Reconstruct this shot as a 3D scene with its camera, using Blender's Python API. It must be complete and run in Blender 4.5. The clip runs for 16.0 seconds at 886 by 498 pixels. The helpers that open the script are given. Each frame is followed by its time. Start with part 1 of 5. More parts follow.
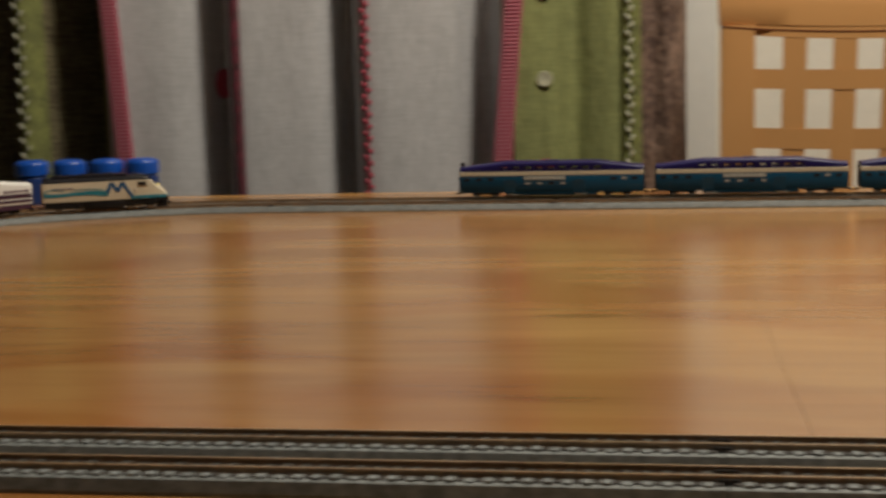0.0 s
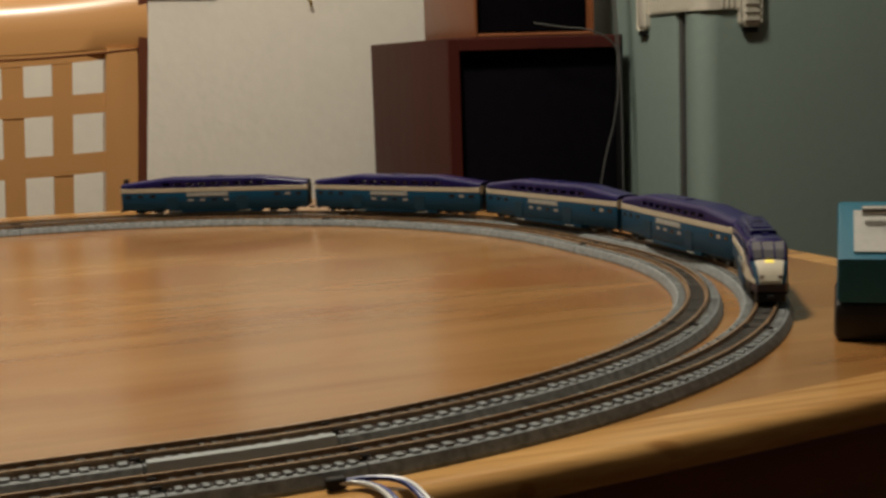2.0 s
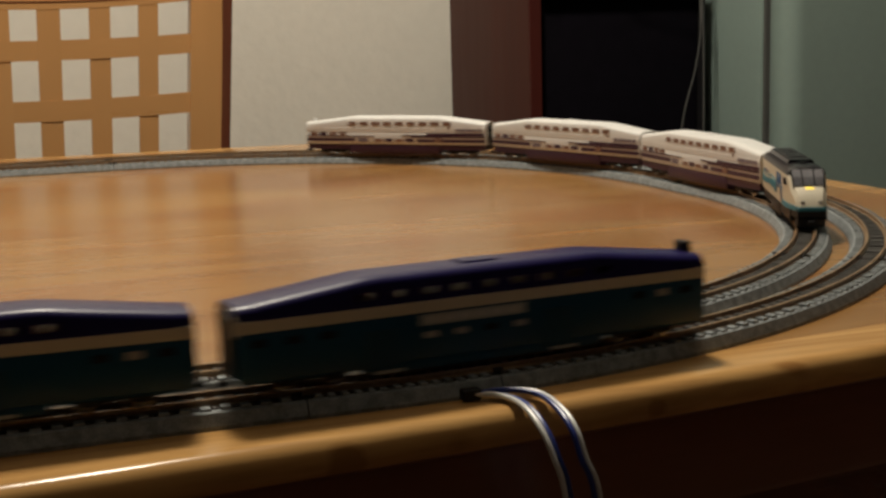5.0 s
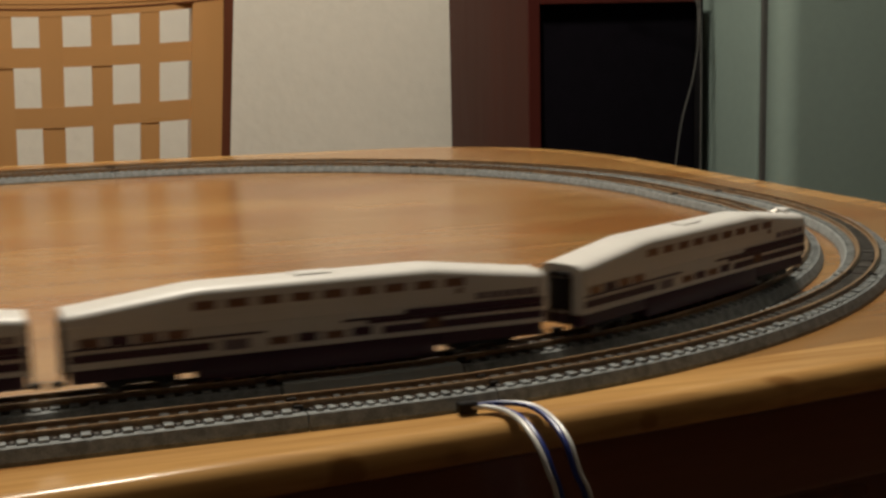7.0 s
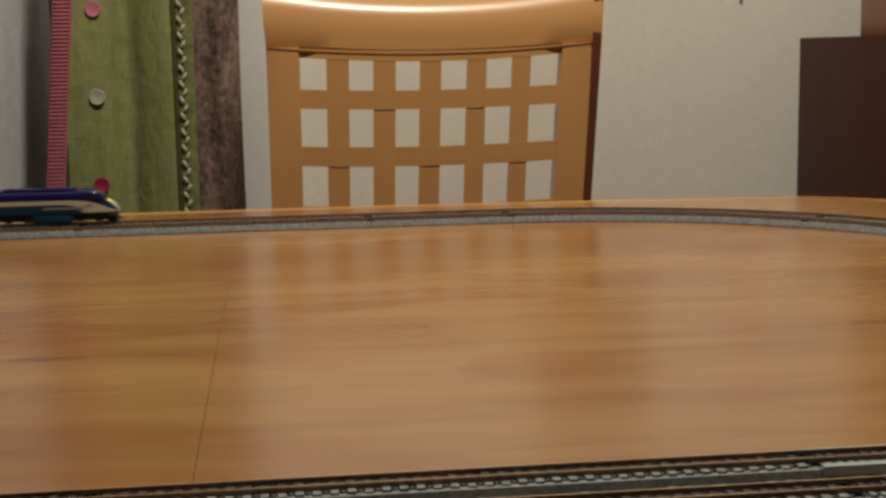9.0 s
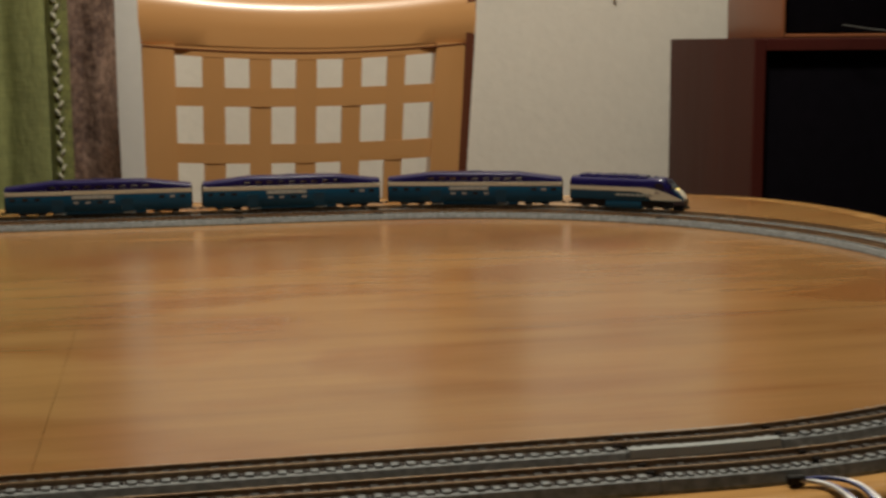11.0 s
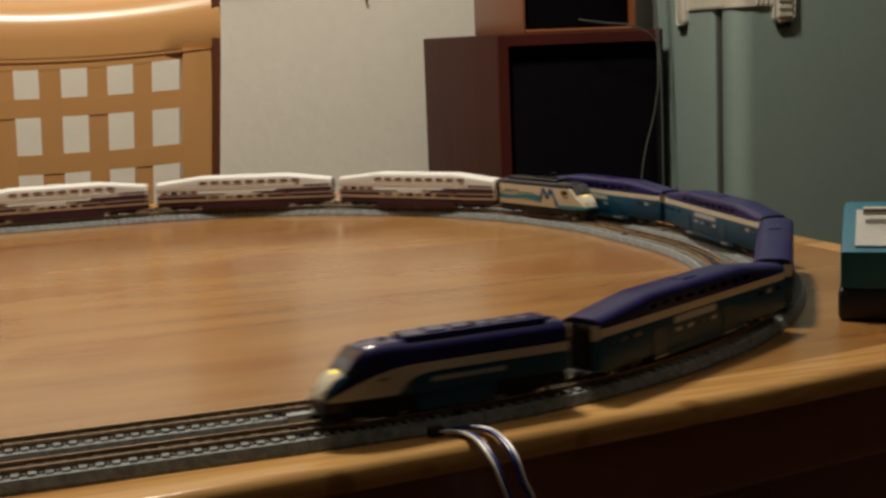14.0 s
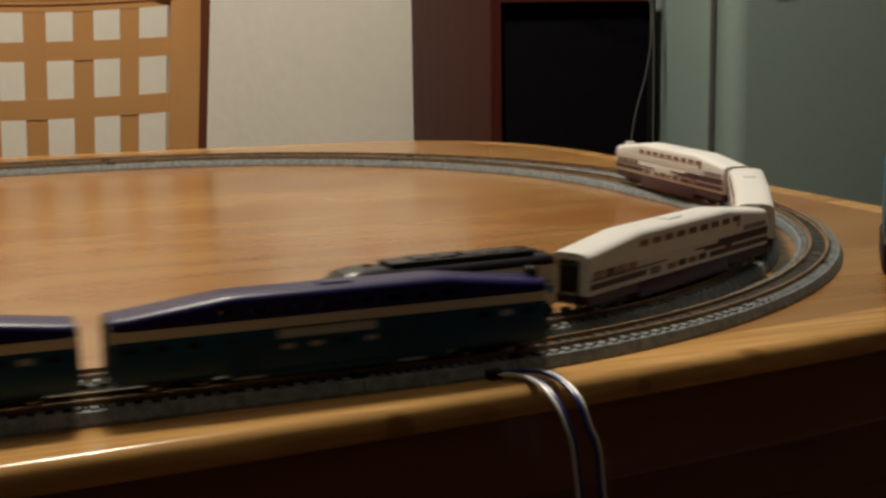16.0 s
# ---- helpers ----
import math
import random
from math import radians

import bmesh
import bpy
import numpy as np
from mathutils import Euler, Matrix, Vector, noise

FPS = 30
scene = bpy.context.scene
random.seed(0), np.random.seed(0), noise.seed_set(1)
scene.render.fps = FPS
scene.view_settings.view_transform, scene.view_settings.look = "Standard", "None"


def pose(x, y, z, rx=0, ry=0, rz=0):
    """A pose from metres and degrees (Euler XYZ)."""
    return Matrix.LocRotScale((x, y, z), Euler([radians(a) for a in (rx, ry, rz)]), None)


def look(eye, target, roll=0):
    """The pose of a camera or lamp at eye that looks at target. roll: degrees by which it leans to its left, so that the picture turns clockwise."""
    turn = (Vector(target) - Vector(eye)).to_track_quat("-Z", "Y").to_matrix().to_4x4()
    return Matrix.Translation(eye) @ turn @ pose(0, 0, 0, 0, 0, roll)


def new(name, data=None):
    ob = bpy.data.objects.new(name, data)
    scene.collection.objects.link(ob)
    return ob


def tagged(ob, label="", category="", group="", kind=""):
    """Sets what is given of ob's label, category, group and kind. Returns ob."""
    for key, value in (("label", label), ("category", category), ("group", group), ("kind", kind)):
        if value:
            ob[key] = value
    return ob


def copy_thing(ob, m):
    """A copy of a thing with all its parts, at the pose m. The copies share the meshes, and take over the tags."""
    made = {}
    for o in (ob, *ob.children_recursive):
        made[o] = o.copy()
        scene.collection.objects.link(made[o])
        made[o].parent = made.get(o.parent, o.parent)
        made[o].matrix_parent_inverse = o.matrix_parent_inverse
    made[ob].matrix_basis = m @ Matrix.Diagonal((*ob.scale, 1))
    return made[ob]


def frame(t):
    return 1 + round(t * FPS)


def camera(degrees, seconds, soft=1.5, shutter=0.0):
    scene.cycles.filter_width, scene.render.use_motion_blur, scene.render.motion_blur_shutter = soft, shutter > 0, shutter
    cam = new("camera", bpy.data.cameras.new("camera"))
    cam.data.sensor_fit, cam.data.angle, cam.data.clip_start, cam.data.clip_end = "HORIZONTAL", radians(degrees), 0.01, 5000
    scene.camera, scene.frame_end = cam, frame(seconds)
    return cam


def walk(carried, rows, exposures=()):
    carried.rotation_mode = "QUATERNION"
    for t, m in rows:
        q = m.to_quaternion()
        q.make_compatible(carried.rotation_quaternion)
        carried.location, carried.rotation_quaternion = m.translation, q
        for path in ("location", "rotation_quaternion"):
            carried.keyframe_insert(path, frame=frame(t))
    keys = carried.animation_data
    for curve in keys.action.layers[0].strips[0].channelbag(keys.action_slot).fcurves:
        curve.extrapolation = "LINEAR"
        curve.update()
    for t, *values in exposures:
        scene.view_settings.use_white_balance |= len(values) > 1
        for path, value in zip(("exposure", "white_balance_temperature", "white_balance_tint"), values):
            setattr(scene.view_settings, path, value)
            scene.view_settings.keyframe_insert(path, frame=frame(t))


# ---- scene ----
cam = camera(36.23, 16.0, soft=2.9, shutter=0.35)
PATH = [
    (0, look((-0.2925, -0.4231, 0.8781), (-0.4421, 0.5560, 0.7401), -1.58)),
    (0.5, look((-0.2229, -0.4024, 0.8722), (-0.2194, 0.5883, 0.7365), -1.97)),
    (1, look((-0.1045, -0.4091, 0.8745), (0.0092, 0.5755, 0.7417), -2.03)),
    (1.5, look((-0.1039, -0.4037, 0.8730), (0.1766, 0.5477, 0.7464), -2.91)),
    (2, look((-0.0819, -0.4194, 0.8721), (0.2820, 0.5027, 0.7406), -1.93)),
    (2.5, look((-0.0803, -0.4242, 0.8690), (0.2964, 0.4901, 0.7197), -1.81)),
    (3, look((-0.0966, -0.4167, 0.8628), (0.2430, 0.5099, 0.7014), -1.70)),
    (5.5, look((-0.1051, -0.4155, 0.8614), (0.2131, 0.5182, 0.6974), -1.64)),
    (6, look((-0.1038, -0.4180, 0.8631), (0.2138, 0.5158, 0.6985), -1.77)),
    (6.5, look((-0.1053, -0.4186, 0.8640), (0.2152, 0.5153, 0.7053), -1.40)),
    (7, look((-0.1081, -0.4252, 0.8671), (0.2127, 0.5082, 0.7061), -1.29)),
    (7.5, look((-0.1213, -0.4168, 0.8620), (0.1739, 0.5250, 0.7010), -0.85)),
    (8, look((-0.1624, -0.4061, 0.8614), (0.0183, 0.5629, 0.6931), -0.80)),
    (8.2, look((-0.1871, -0.4120, 0.8716), (-0.0575, 0.5674, 0.7171), -0.73)),
    (10.3, look((-0.2108, -0.4668, 0.9086), (-0.0919, 0.5163, 0.7693), -1.06)),
    (10.5, look((-0.2013, -0.4641, 0.9066), (-0.0590, 0.5159, 0.7676), -1.01)),
    (11, look((-0.1842, -0.4732, 0.9049), (0.0122, 0.4960, 0.7559), -0.42)),
    (11.5, look((-0.1646, -0.4942, 0.9066), (0.1186, 0.4546, 0.7667), -0.77)),
    (12, look((-0.1515, -0.5125, 0.9064), (0.1749, 0.4232, 0.7729), -1.28)),
    (12.5, look((-0.1428, -0.5248, 0.9070), (0.1786, 0.4117, 0.7661), -1.83)),
    (13, look((-0.1392, -0.5268, 0.9049), (0.1966, 0.4047, 0.7652), -1.91)),
    (13.5, look((-0.1360, -0.5238, 0.9001), (0.2035, 0.4053, 0.7535), -2.09)),
    (14, look((-0.1358, -0.5209, 0.8972), (0.1987, 0.4099, 0.7498), -2.28)),
    (14.5, look((-0.1362, -0.5200, 0.8982), (0.1934, 0.4143, 0.7463), -2.34)),
    (15, look((-0.1394, -0.5185, 0.8963), (0.1969, 0.4106, 0.7421), -2.16)),
    (15.5, look((-0.1485, -0.5214, 0.8947), (0.1937, 0.4024, 0.7234), -2.11)),
    (16, look((-0.1639, -0.4867, 0.8828), (0.1970, 0.4299, 0.7106), -0.81)),
]
walk(cam, PATH, [(0, 0.06), (0.5, -0.10), (1.0, -0.24), (1.5, -0.18), (2.0, -0.06), (2.5, 0.0), (7.0, 0.0), (7.5, -0.02), (8.0, -0.22), (10.5, -0.24), (11.5, -0.18), (12.0, -0.13), (12.5, -0.05), (13.5, -0.05), (14.5, 0.04), (16.0, 0.04)])
# ---- world and lights ----
TOP = 0.75            # height of the tabletop
world = bpy.data.worlds.new("World")
scene.world = world
world.use_nodes = True
world.node_tree.nodes["Background"].inputs[0].default_value = (0.03, 0.03, 0.035, 1)
world.node_tree.nodes["Background"].inputs[1].default_value = 0.3
scene.view_settings.exposure = 0.0


def lamp(name, kind, m, energy, color, size):
    d = bpy.data.lights.new(name, kind)
    d.energy, d.color = energy, color
    if kind == "AREA":
        d.shape, d.size = "DISK", size
    else:
        d.shadow_soft_size = size
    ob = new(name, d)
    ob.matrix_world = m
    return ob


# the lamp hanging above the table
lamp("pendant_light", "POINT", pose(0.05, 0.54, 2.02), 62, (1.0, 0.905, 0.745), 0.09)


# ---- materials ----
def mat(name, color, rough=0.5, metal=0.0, var=0.15, scale=20.0, bump=0.0, bump_scale=200.0, coat=0.0, spec=0.5,
        stretch=(1, 1, 1), dark=None, emit=0.0, rand=0.0, spread=0.4, weave=0.0):
    """A principled material with two scales of variation in colour and a fine relief."""
    m = bpy.data.materials.new(name)
    m.use_nodes = True
    nt = m.node_tree
    b = nt.nodes["Principled BSDF"]
    b.inputs["Roughness"].default_value = rough
    b.inputs["Metallic"].default_value = metal
    b.inputs["Coat Weight"].default_value = coat
    b.inputs["Coat Roughness"].default_value = 0.12
    b.inputs["Specular IOR Level"].default_value = spec
    tc = nt.nodes.new("ShaderNodeTexCoord")
    mp = nt.nodes.new("ShaderNodeMapping")
    mp.inputs["Scale"].default_value = stretch
    nt.links.new(tc.outputs["Object"], mp.inputs["Vector"])
    n1 = nt.nodes.new("ShaderNodeTexNoise")
    n1.inputs["Scale"].default_value, n1.inputs["Detail"].default_value = scale, 6
    n2 = nt.nodes.new("ShaderNodeTexNoise")
    n2.inputs["Scale"].default_value, n2.inputs["Detail"].default_value = scale * 9, 4
    for n in (n1, n2):
        nt.links.new(mp.outputs[0], n.inputs["Vector"])
    add = nt.nodes.new("ShaderNodeMath")
    add.operation = "ADD"
    nt.links.new(n1.outputs["Fac"], add.inputs[0])
    nt.links.new(n2.outputs["Fac"], add.inputs[1])
    ramp = nt.nodes.new("ShaderNodeMapRange")
    ramp.inputs["From Min"].default_value, ramp.inputs["From Max"].default_value = 1 - spread, 1 + spread
    total = add.outputs[0]
    if weave:
        # threads running both ways
        for k in ((weave, weave, weave * 0.09), (weave * 0.09, weave * 0.09, weave)):
            wm = nt.nodes.new("ShaderNodeMapping")
            wm.inputs["Scale"].default_value = k
            nt.links.new(tc.outputs["Object"], wm.inputs["Vector"])
            wn = nt.nodes.new("ShaderNodeTexNoise")
            wn.inputs["Scale"].default_value, wn.inputs["Detail"].default_value = 1.0, 3
            nt.links.new(wm.outputs[0], wn.inputs["Vector"])
            md = nt.nodes.new("ShaderNodeMath")
            md.operation = "MULTIPLY_ADD"
            md.inputs[1].default_value = 1.0
            nt.links.new(wn.outputs["Fac"], md.inputs[0])
            off = nt.nodes.new("ShaderNodeMath")
            off.operation = "SUBTRACT"
            off.inputs[1].default_value = 0.5
            nt.links.new(total, off.inputs[0])
            nt.links.new(off.outputs[0], md.inputs[2])
            total = md.outputs[0]
    nt.links.new(total, ramp.inputs["Value"])
    mix = nt.nodes.new("ShaderNodeMix")
    mix.data_type = "RGBA"
    lo = dark or tuple(c * (1 - var) for c in color)
    hi = tuple(min(1, c * (1 + var)) for c in color)
    mix.inputs["A"].default_value, mix.inputs["B"].default_value = (*lo, 1), (*hi, 1)
    nt.links.new(ramp.outputs[0], mix.inputs["Factor"])
    last = mix.outputs["Result"]
    if rand:
        oi = nt.nodes.new("ShaderNodeObjectInfo")
        mr = nt.nodes.new("ShaderNodeMapRange")
        mr.inputs["To Min"].default_value, mr.inputs["To Max"].default_value = 1 - rand, 1 + rand
        nt.links.new(oi.outputs["Random"], mr.inputs["Value"])
        hs = nt.nodes.new("ShaderNodeHueSaturation")
        nt.links.new(mr.outputs[0], hs.inputs["Value"])
        nt.links.new(last, hs.inputs["Color"])
        last = hs.outputs[0]
    nt.links.new(last, b.inputs["Base Color"])
    rr = nt.nodes.new("ShaderNodeMapRange")
    rr.inputs["To Min"].default_value, rr.inputs["To Max"].default_value = rough * 0.85, min(1, rough * 1.15)
    nt.links.new(n1.outputs["Fac"], rr.inputs["Value"])
    nt.links.new(rr.outputs[0], b.inputs["Roughness"])
    if bump:
        nb = nt.nodes.new("ShaderNodeTexNoise")
        nb.inputs["Scale"].default_value, nb.inputs["Detail"].default_value = bump_scale, 5
        nt.links.new(mp.outputs[0], nb.inputs["Vector"])
        bp = nt.nodes.new("ShaderNodeBump")
        bp.inputs["Strength"].default_value, bp.inputs["Distance"].default_value = bump, 0.3 / bump_scale
        nt.links.new(nb.outputs["Fac"], bp.inputs["Height"])
        nt.links.new(bp.outputs[0], b.inputs["Normal"])
    if emit:
        b.inputs["Emission Color"].default_value = (*color, 1)
        b.inputs["Emission Strength"].default_value = emit
    return m


def wood(name, light, dark, along="X", rough=0.3, coat=0.3, fine=1.0, knots=(), contrast=0.5, mixing=(0.5, 0.35, 0.15), spec=0.5, coat_rough=0.10, blotch=0.0):
    """Lengthwise grain at two scales, with pores, and knots where given (x, y, length, rings)."""
    m = bpy.data.materials.new(name)
    m.use_nodes = True
    nt = m.node_tree
    N, Lk = nt.nodes.new, nt.links.new
    b = nt.nodes["Principled BSDF"]
    b.inputs["Coat Weight"].default_value, b.inputs["Coat Roughness"].default_value = coat, coat_rough
    b.inputs["Specular IOR Level"].default_value = spec
    tc = N("ShaderNodeTexCoord")
    pos = tc.outputs["Object"]

    def grain(sx, sy, detail, dist=0.6):
        mp = N("ShaderNodeMapping")
        mp.inputs["Scale"].default_value = {"X": (sx, sy, sy), "Y": (sy, sx, sy), "Z": (sy, sy, sx)}[along]
        Lk(pos, mp.inputs["Vector"])
        n = N("ShaderNodeTexNoise")
        n.inputs["Scale"].default_value, n.inputs["Detail"].default_value, n.inputs["Distortion"].default_value = 1.0, detail, dist
        Lk(mp.outputs[0], n.inputs["Vector"])
        return n.outputs["Fac"]

    wide, mid, pore = grain(1.6, 14 * fine, 3), grain(4, 70 * fine, 6), grain(16, 420 * fine, 3, 0.1)

    def math(op, a, c):
        n = N("ShaderNodeMath")
        n.operation = op
        for i, x in enumerate((a, c)):
            if isinstance(x, (int, float)):
                n.inputs[i].default_value = x
            else:
                Lk(x, n.inputs[i])
        return n.outputs[0]

    fac = math("ADD", math("MULTIPLY", wide, mixing[0]), math("ADD", math("MULTIPLY", mid, mixing[1]), math("MULTIPLY", pore, mixing[2])))
    for kx, ky, length, strength in knots:
        mp = N("ShaderNodeMapping")
        mp.inputs["Location"].default_value = (-kx / length, -ky / (length * 0.28), 0)
        mp.inputs["Scale"].default_value = (1 / length, 1 / (length * 0.28), 0)
        Lk(pos, mp.inputs["Vector"])
        ln = N("ShaderNodeVectorMath")
        ln.operation = "LENGTH"
        Lk(mp.outputs[0], ln.inputs[0])
        dist = math("ADD", ln.outputs["Value"], math("MULTIPLY", wide if strength < 0 else mid, 0.5))
        fall = N("ShaderNodeMapRange")
        fall.inputs["From Min"].default_value, fall.inputs["From Max"].default_value = 0.3, 1.6
        fall.inputs["To Min"].default_value, fall.inputs["To Max"].default_value = 1.0, 0.0
        Lk(dist, fall.inputs["Value"])
        if strength > 0:
            fac = math("SUBTRACT", fac, math("MULTIPLY", fall.outputs[0], strength))
        else:
            ring = math("SINE", math("MULTIPLY", dist, 11.0), 0)
            fac = math("ADD", fac, math("MULTIPLY", math("MULTIPLY", ring, fall.outputs[0]), -strength))
    ramp = N("ShaderNodeMapRange")
    ramp.inputs["From Min"].default_value, ramp.inputs["From Max"].default_value = 0.5 - contrast * 0.4, 0.5 + contrast * 0.4
    Lk(fac, ramp.inputs["Value"])
    mix = N("ShaderNodeMix")
    mix.data_type = "RGBA"
    mix.inputs["A"].default_value, mix.inputs["B"].default_value = (*dark, 1), (*light, 1)
    Lk(ramp.outputs[0], mix.inputs["Factor"])
    tint = mix.outputs["Result"]
    if blotch:
        # redder patches of heartwood
        bm_ = N("ShaderNodeMapping")
        bm_.inputs["Scale"].default_value = (5.0, 11.0, 5.0)
        Lk(pos, bm_.inputs["Vector"])
        bn = N("ShaderNodeTexNoise")
        bn.inputs["Scale"].default_value, bn.inputs["Detail"].default_value, bn.inputs["Distortion"].default_value = 1.0, 3, 0.8
        Lk(bm_.outputs[0], bn.inputs["Vector"])
        bf = N("ShaderNodeMapRange")
        bf.inputs["From Min"].default_value, bf.inputs["From Max"].default_value, bf.inputs["To Max"].default_value = 0.46, 0.66, blotch
        Lk(bn.outputs["Fac"], bf.inputs["Value"])
        red = N("ShaderNodeMix")
        red.data_type, red.blend_type = "RGBA", "MULTIPLY"
        red.inputs["B"].default_value = (0.80, 0.60, 0.45, 1)
        Lk(bf.outputs[0], red.inputs["Factor"])
        Lk(tint, red.inputs["A"])
        tint = red.outputs["Result"]
    oi = N("ShaderNodeObjectInfo")
    tone = N("ShaderNodeMapRange")
    tone.inputs["To Min"].default_value, tone.inputs["To Max"].default_value = 0.97, 1.03
    Lk(oi.outputs["Random"], tone.inputs["Value"])
    hs = N("ShaderNodeHueSaturation")
    Lk(tone.outputs[0], hs.inputs["Value"])
    Lk(tint, hs.inputs["Color"])
    Lk(hs.outputs[0], b.inputs["Base Color"])
    rr = N("ShaderNodeMapRange")
    rr.inputs["To Min"].default_value, rr.inputs["To Max"].default_value = rough * 0.8, rough * 1.25
    Lk(mid, rr.inputs["Value"])
    Lk(rr.outputs[0], b.inputs["Roughness"])
    bp = N("ShaderNodeBump")
    bp.inputs["Strength"].default_value, bp.inputs["Distance"].default_value = 0.10, 0.0006
    Lk(pore, bp.inputs["Height"])
    Lk(bp.outputs[0], b.inputs["Normal"])
    return m


OAK = wood("varnished_oak", (0.45, 0.248, 0.088), (0.23, 0.103, 0.031), "X", 0.22, 0.12, 0.7, contrast=0.62, coat_rough=0.2, blotch=0.8, mixing=(0.62, 0.26, 0.12), spec=0.45,
           knots=((-0.326, 0.244, 0.020, 0.30), (-0.33, 0.075, 0.03, 0.16), (0.144, 0.405, 0.016, 0.22), (0.17, 0.318, 0.060, -0.12), (0.03, 0.20, 0.06, 0.07), (-0.08, 0.12, 0.05, 0.07),
                  (0.10, 0.22, 0.07, 0.06), (0.02, -0.062, 0.006, 0.25), (0.088, -0.054, 0.004, 0.35), (-0.05, -0.072, 0.005, 0.3), (0.27, 0.02, 0.02, 0.10)))
OAK_RIM = wood("varnished_oak_lipping", (0.70, 0.410, 0.150), (0.36, 0.175, 0.056), "X", 0.17, 0.0, 0.75, spec=0.20, contrast=0.34, mixing=(0.20, 0.50, 0.30),
               knots=((-0.015, -0.066, 0.005, 0.30), (0.088, -0.056, 0.004, 0.35), (-0.034, -0.071, 0.004, 0.25), (0.021, -0.064, 0.005, 0.22), (0.14, -0.046, 0.006, 0.25)))
OAK_EDGE = wood("dark_red_brown_apron", (0.19, 0.064, 0.032), (0.12, 0.037, 0.018), "X", 0.28, 0.35)
# the oak's face below the rim, its shade put into a darker colour
UNDER_EDGE = wood("shaded_under_edge", (0.19, 0.062, 0.030), (0.12, 0.036, 0.018), "X", 0.30, 0.1)
BEECH = wood("orange_beech", (0.60, 0.325, 0.130), (0.54, 0.283, 0.107), "Z", 0.3, 0.3, 0.8, contrast=0.7)
BEECH_H = wood("orange_beech_crosswise", (0.60, 0.325, 0.130), (0.54, 0.283, 0.107), "X", 0.30, 0.08, 0.8, contrast=0.7)
BEECH_D = wood("dark_beech_side", (0.16, 0.05, 0.025), (0.10, 0.03, 0.015), "Z", 0.35, 0.2)
WALNUT = wood("reddish_veneer", (0.072, 0.023, 0.016), (0.047, 0.015, 0.011), "Z", 0.55, 0.0, 0.8, spec=0.15)
MAHOGANY = wood("dark_red_edging", (0.085, 0.016, 0.011), (0.055, 0.010, 0.008), "Z", 0.45, 0.05, 0.8, spec=0.3)
CHERRY = wood("cherry_veneer", (0.33, 0.12, 0.05), (0.24, 0.085, 0.035), "Z", 0.35, 0.15, 0.8)
PLASTER = mat("rough_cream_plaster", (0.80, 0.765, 0.685), 0.9, var=0.04, scale=6, bump=0.22, bump_scale=70)
CEIL = mat("ceiling_paint", (0.36, 0.345, 0.32), 0.9, var=0.03, scale=5, bump=0.1, bump_scale=60)
ROOM_PAINT = mat("muted_brown_wall_paint", (0.15, 0.135, 0.125), 0.85, var=0.06, scale=5, bump=0.1, bump_scale=60)
FLOOR = wood("floor_laminate", (0.18, 0.10, 0.055), (0.12, 0.065, 0.035), "X", 0.4, 0.1)
WHITE_TRIM = mat("white_gloss_trim", (0.72, 0.72, 0.70), 0.35, var=0.04, scale=8)
FRIDGE = mat("pale_blue_grey_enamel", (0.262, 0.342, 0.312), 0.34, var=0.05, scale=9, bump=0.12, bump_scale=120)
IVORY = mat("ivory_plastic", (0.62, 0.59, 0.50), 0.4, var=0.05, scale=30)
BLACK_CLOTH = mat("black_grille_cloth", (0.005, 0.0042, 0.0065), 0.95, var=0.3, scale=60, bump=0.3, bump_scale=900, spec=0.03)
GREY_CABLE = mat("grey_cable", (0.10, 0.10, 0.095), 0.5, var=0.1)
BALLAST = mat("grey_speckled_ballast", (0.22, 0.238, 0.242), 0.6, var=0.3, scale=280, bump=0.6, bump_scale=1300, dark=(0.14, 0.150, 0.152), spread=0.20)
BALLAST_TOP = mat("dark_track_bed", (0.065, 0.060, 0.053), 0.8, scale=200, bump=0.9, bump_scale=900, dark=(0.025, 0.022, 0.020), spread=0.25)
TIE = mat("dark_brown_sleeper", (0.035, 0.024, 0.018), 0.6, var=0.3, scale=150)
RAIL = mat("tarnished_rail", (0.38, 0.25, 0.140), 0.30, metal=0.3, var=0.25, scale=60, dark=(0.20, 0.115, 0.06))
TEAL = mat("teal_paint", (0.003, 0.058, 0.120), 0.42, var=0.08, scale=40, coat=0.05, spec=0.35)
PURPLE = mat("indigo_paint", (0.013, 0.0095, 0.080), 0.34, var=0.12, scale=40, coat=0.05, spec=0.22)
PURPLE_G = mat("glossy_indigo_roof_paint", (0.012, 0.009, 0.085), 0.24, var=0.12, scale=40, coat=0.3, spec=0.4)
CREAM = mat("cream_paint", (0.66, 0.60, 0.47), 0.4, var=0.05, scale=50)
WHITE_P = mat("white_paint", (0.76, 0.75, 0.73), 0.4, var=0.04, scale=40)
MAROON = mat("dark_maroon_paint", (0.055, 0.02, 0.045), 0.4, var=0.15, scale=60)
BLACK_P = mat("black_plastic", (0.010, 0.0095, 0.0105), 0.42, var=0.3, scale=60, spec=0.25)
ROOF_BLACK = mat("black_roof_paint", (0.008, 0.007, 0.011), 0.30, var=0.3, scale=60, spec=0.35)
GLASS_D = mat("dark_window", (0.018, 0.017, 0.02), 0.15, var=0.2, scale=40)
GLASS_C = mat("clear_window_glass", (0.75, 0.74, 0.72), 0.06, var=0.03)
GLASS_C.node_tree.nodes["Principled BSDF"].inputs["Transmission Weight"].default_value = 1.0
GLASS_C.node_tree.nodes["Principled BSDF"].inputs["IOR"].default_value = 1.06
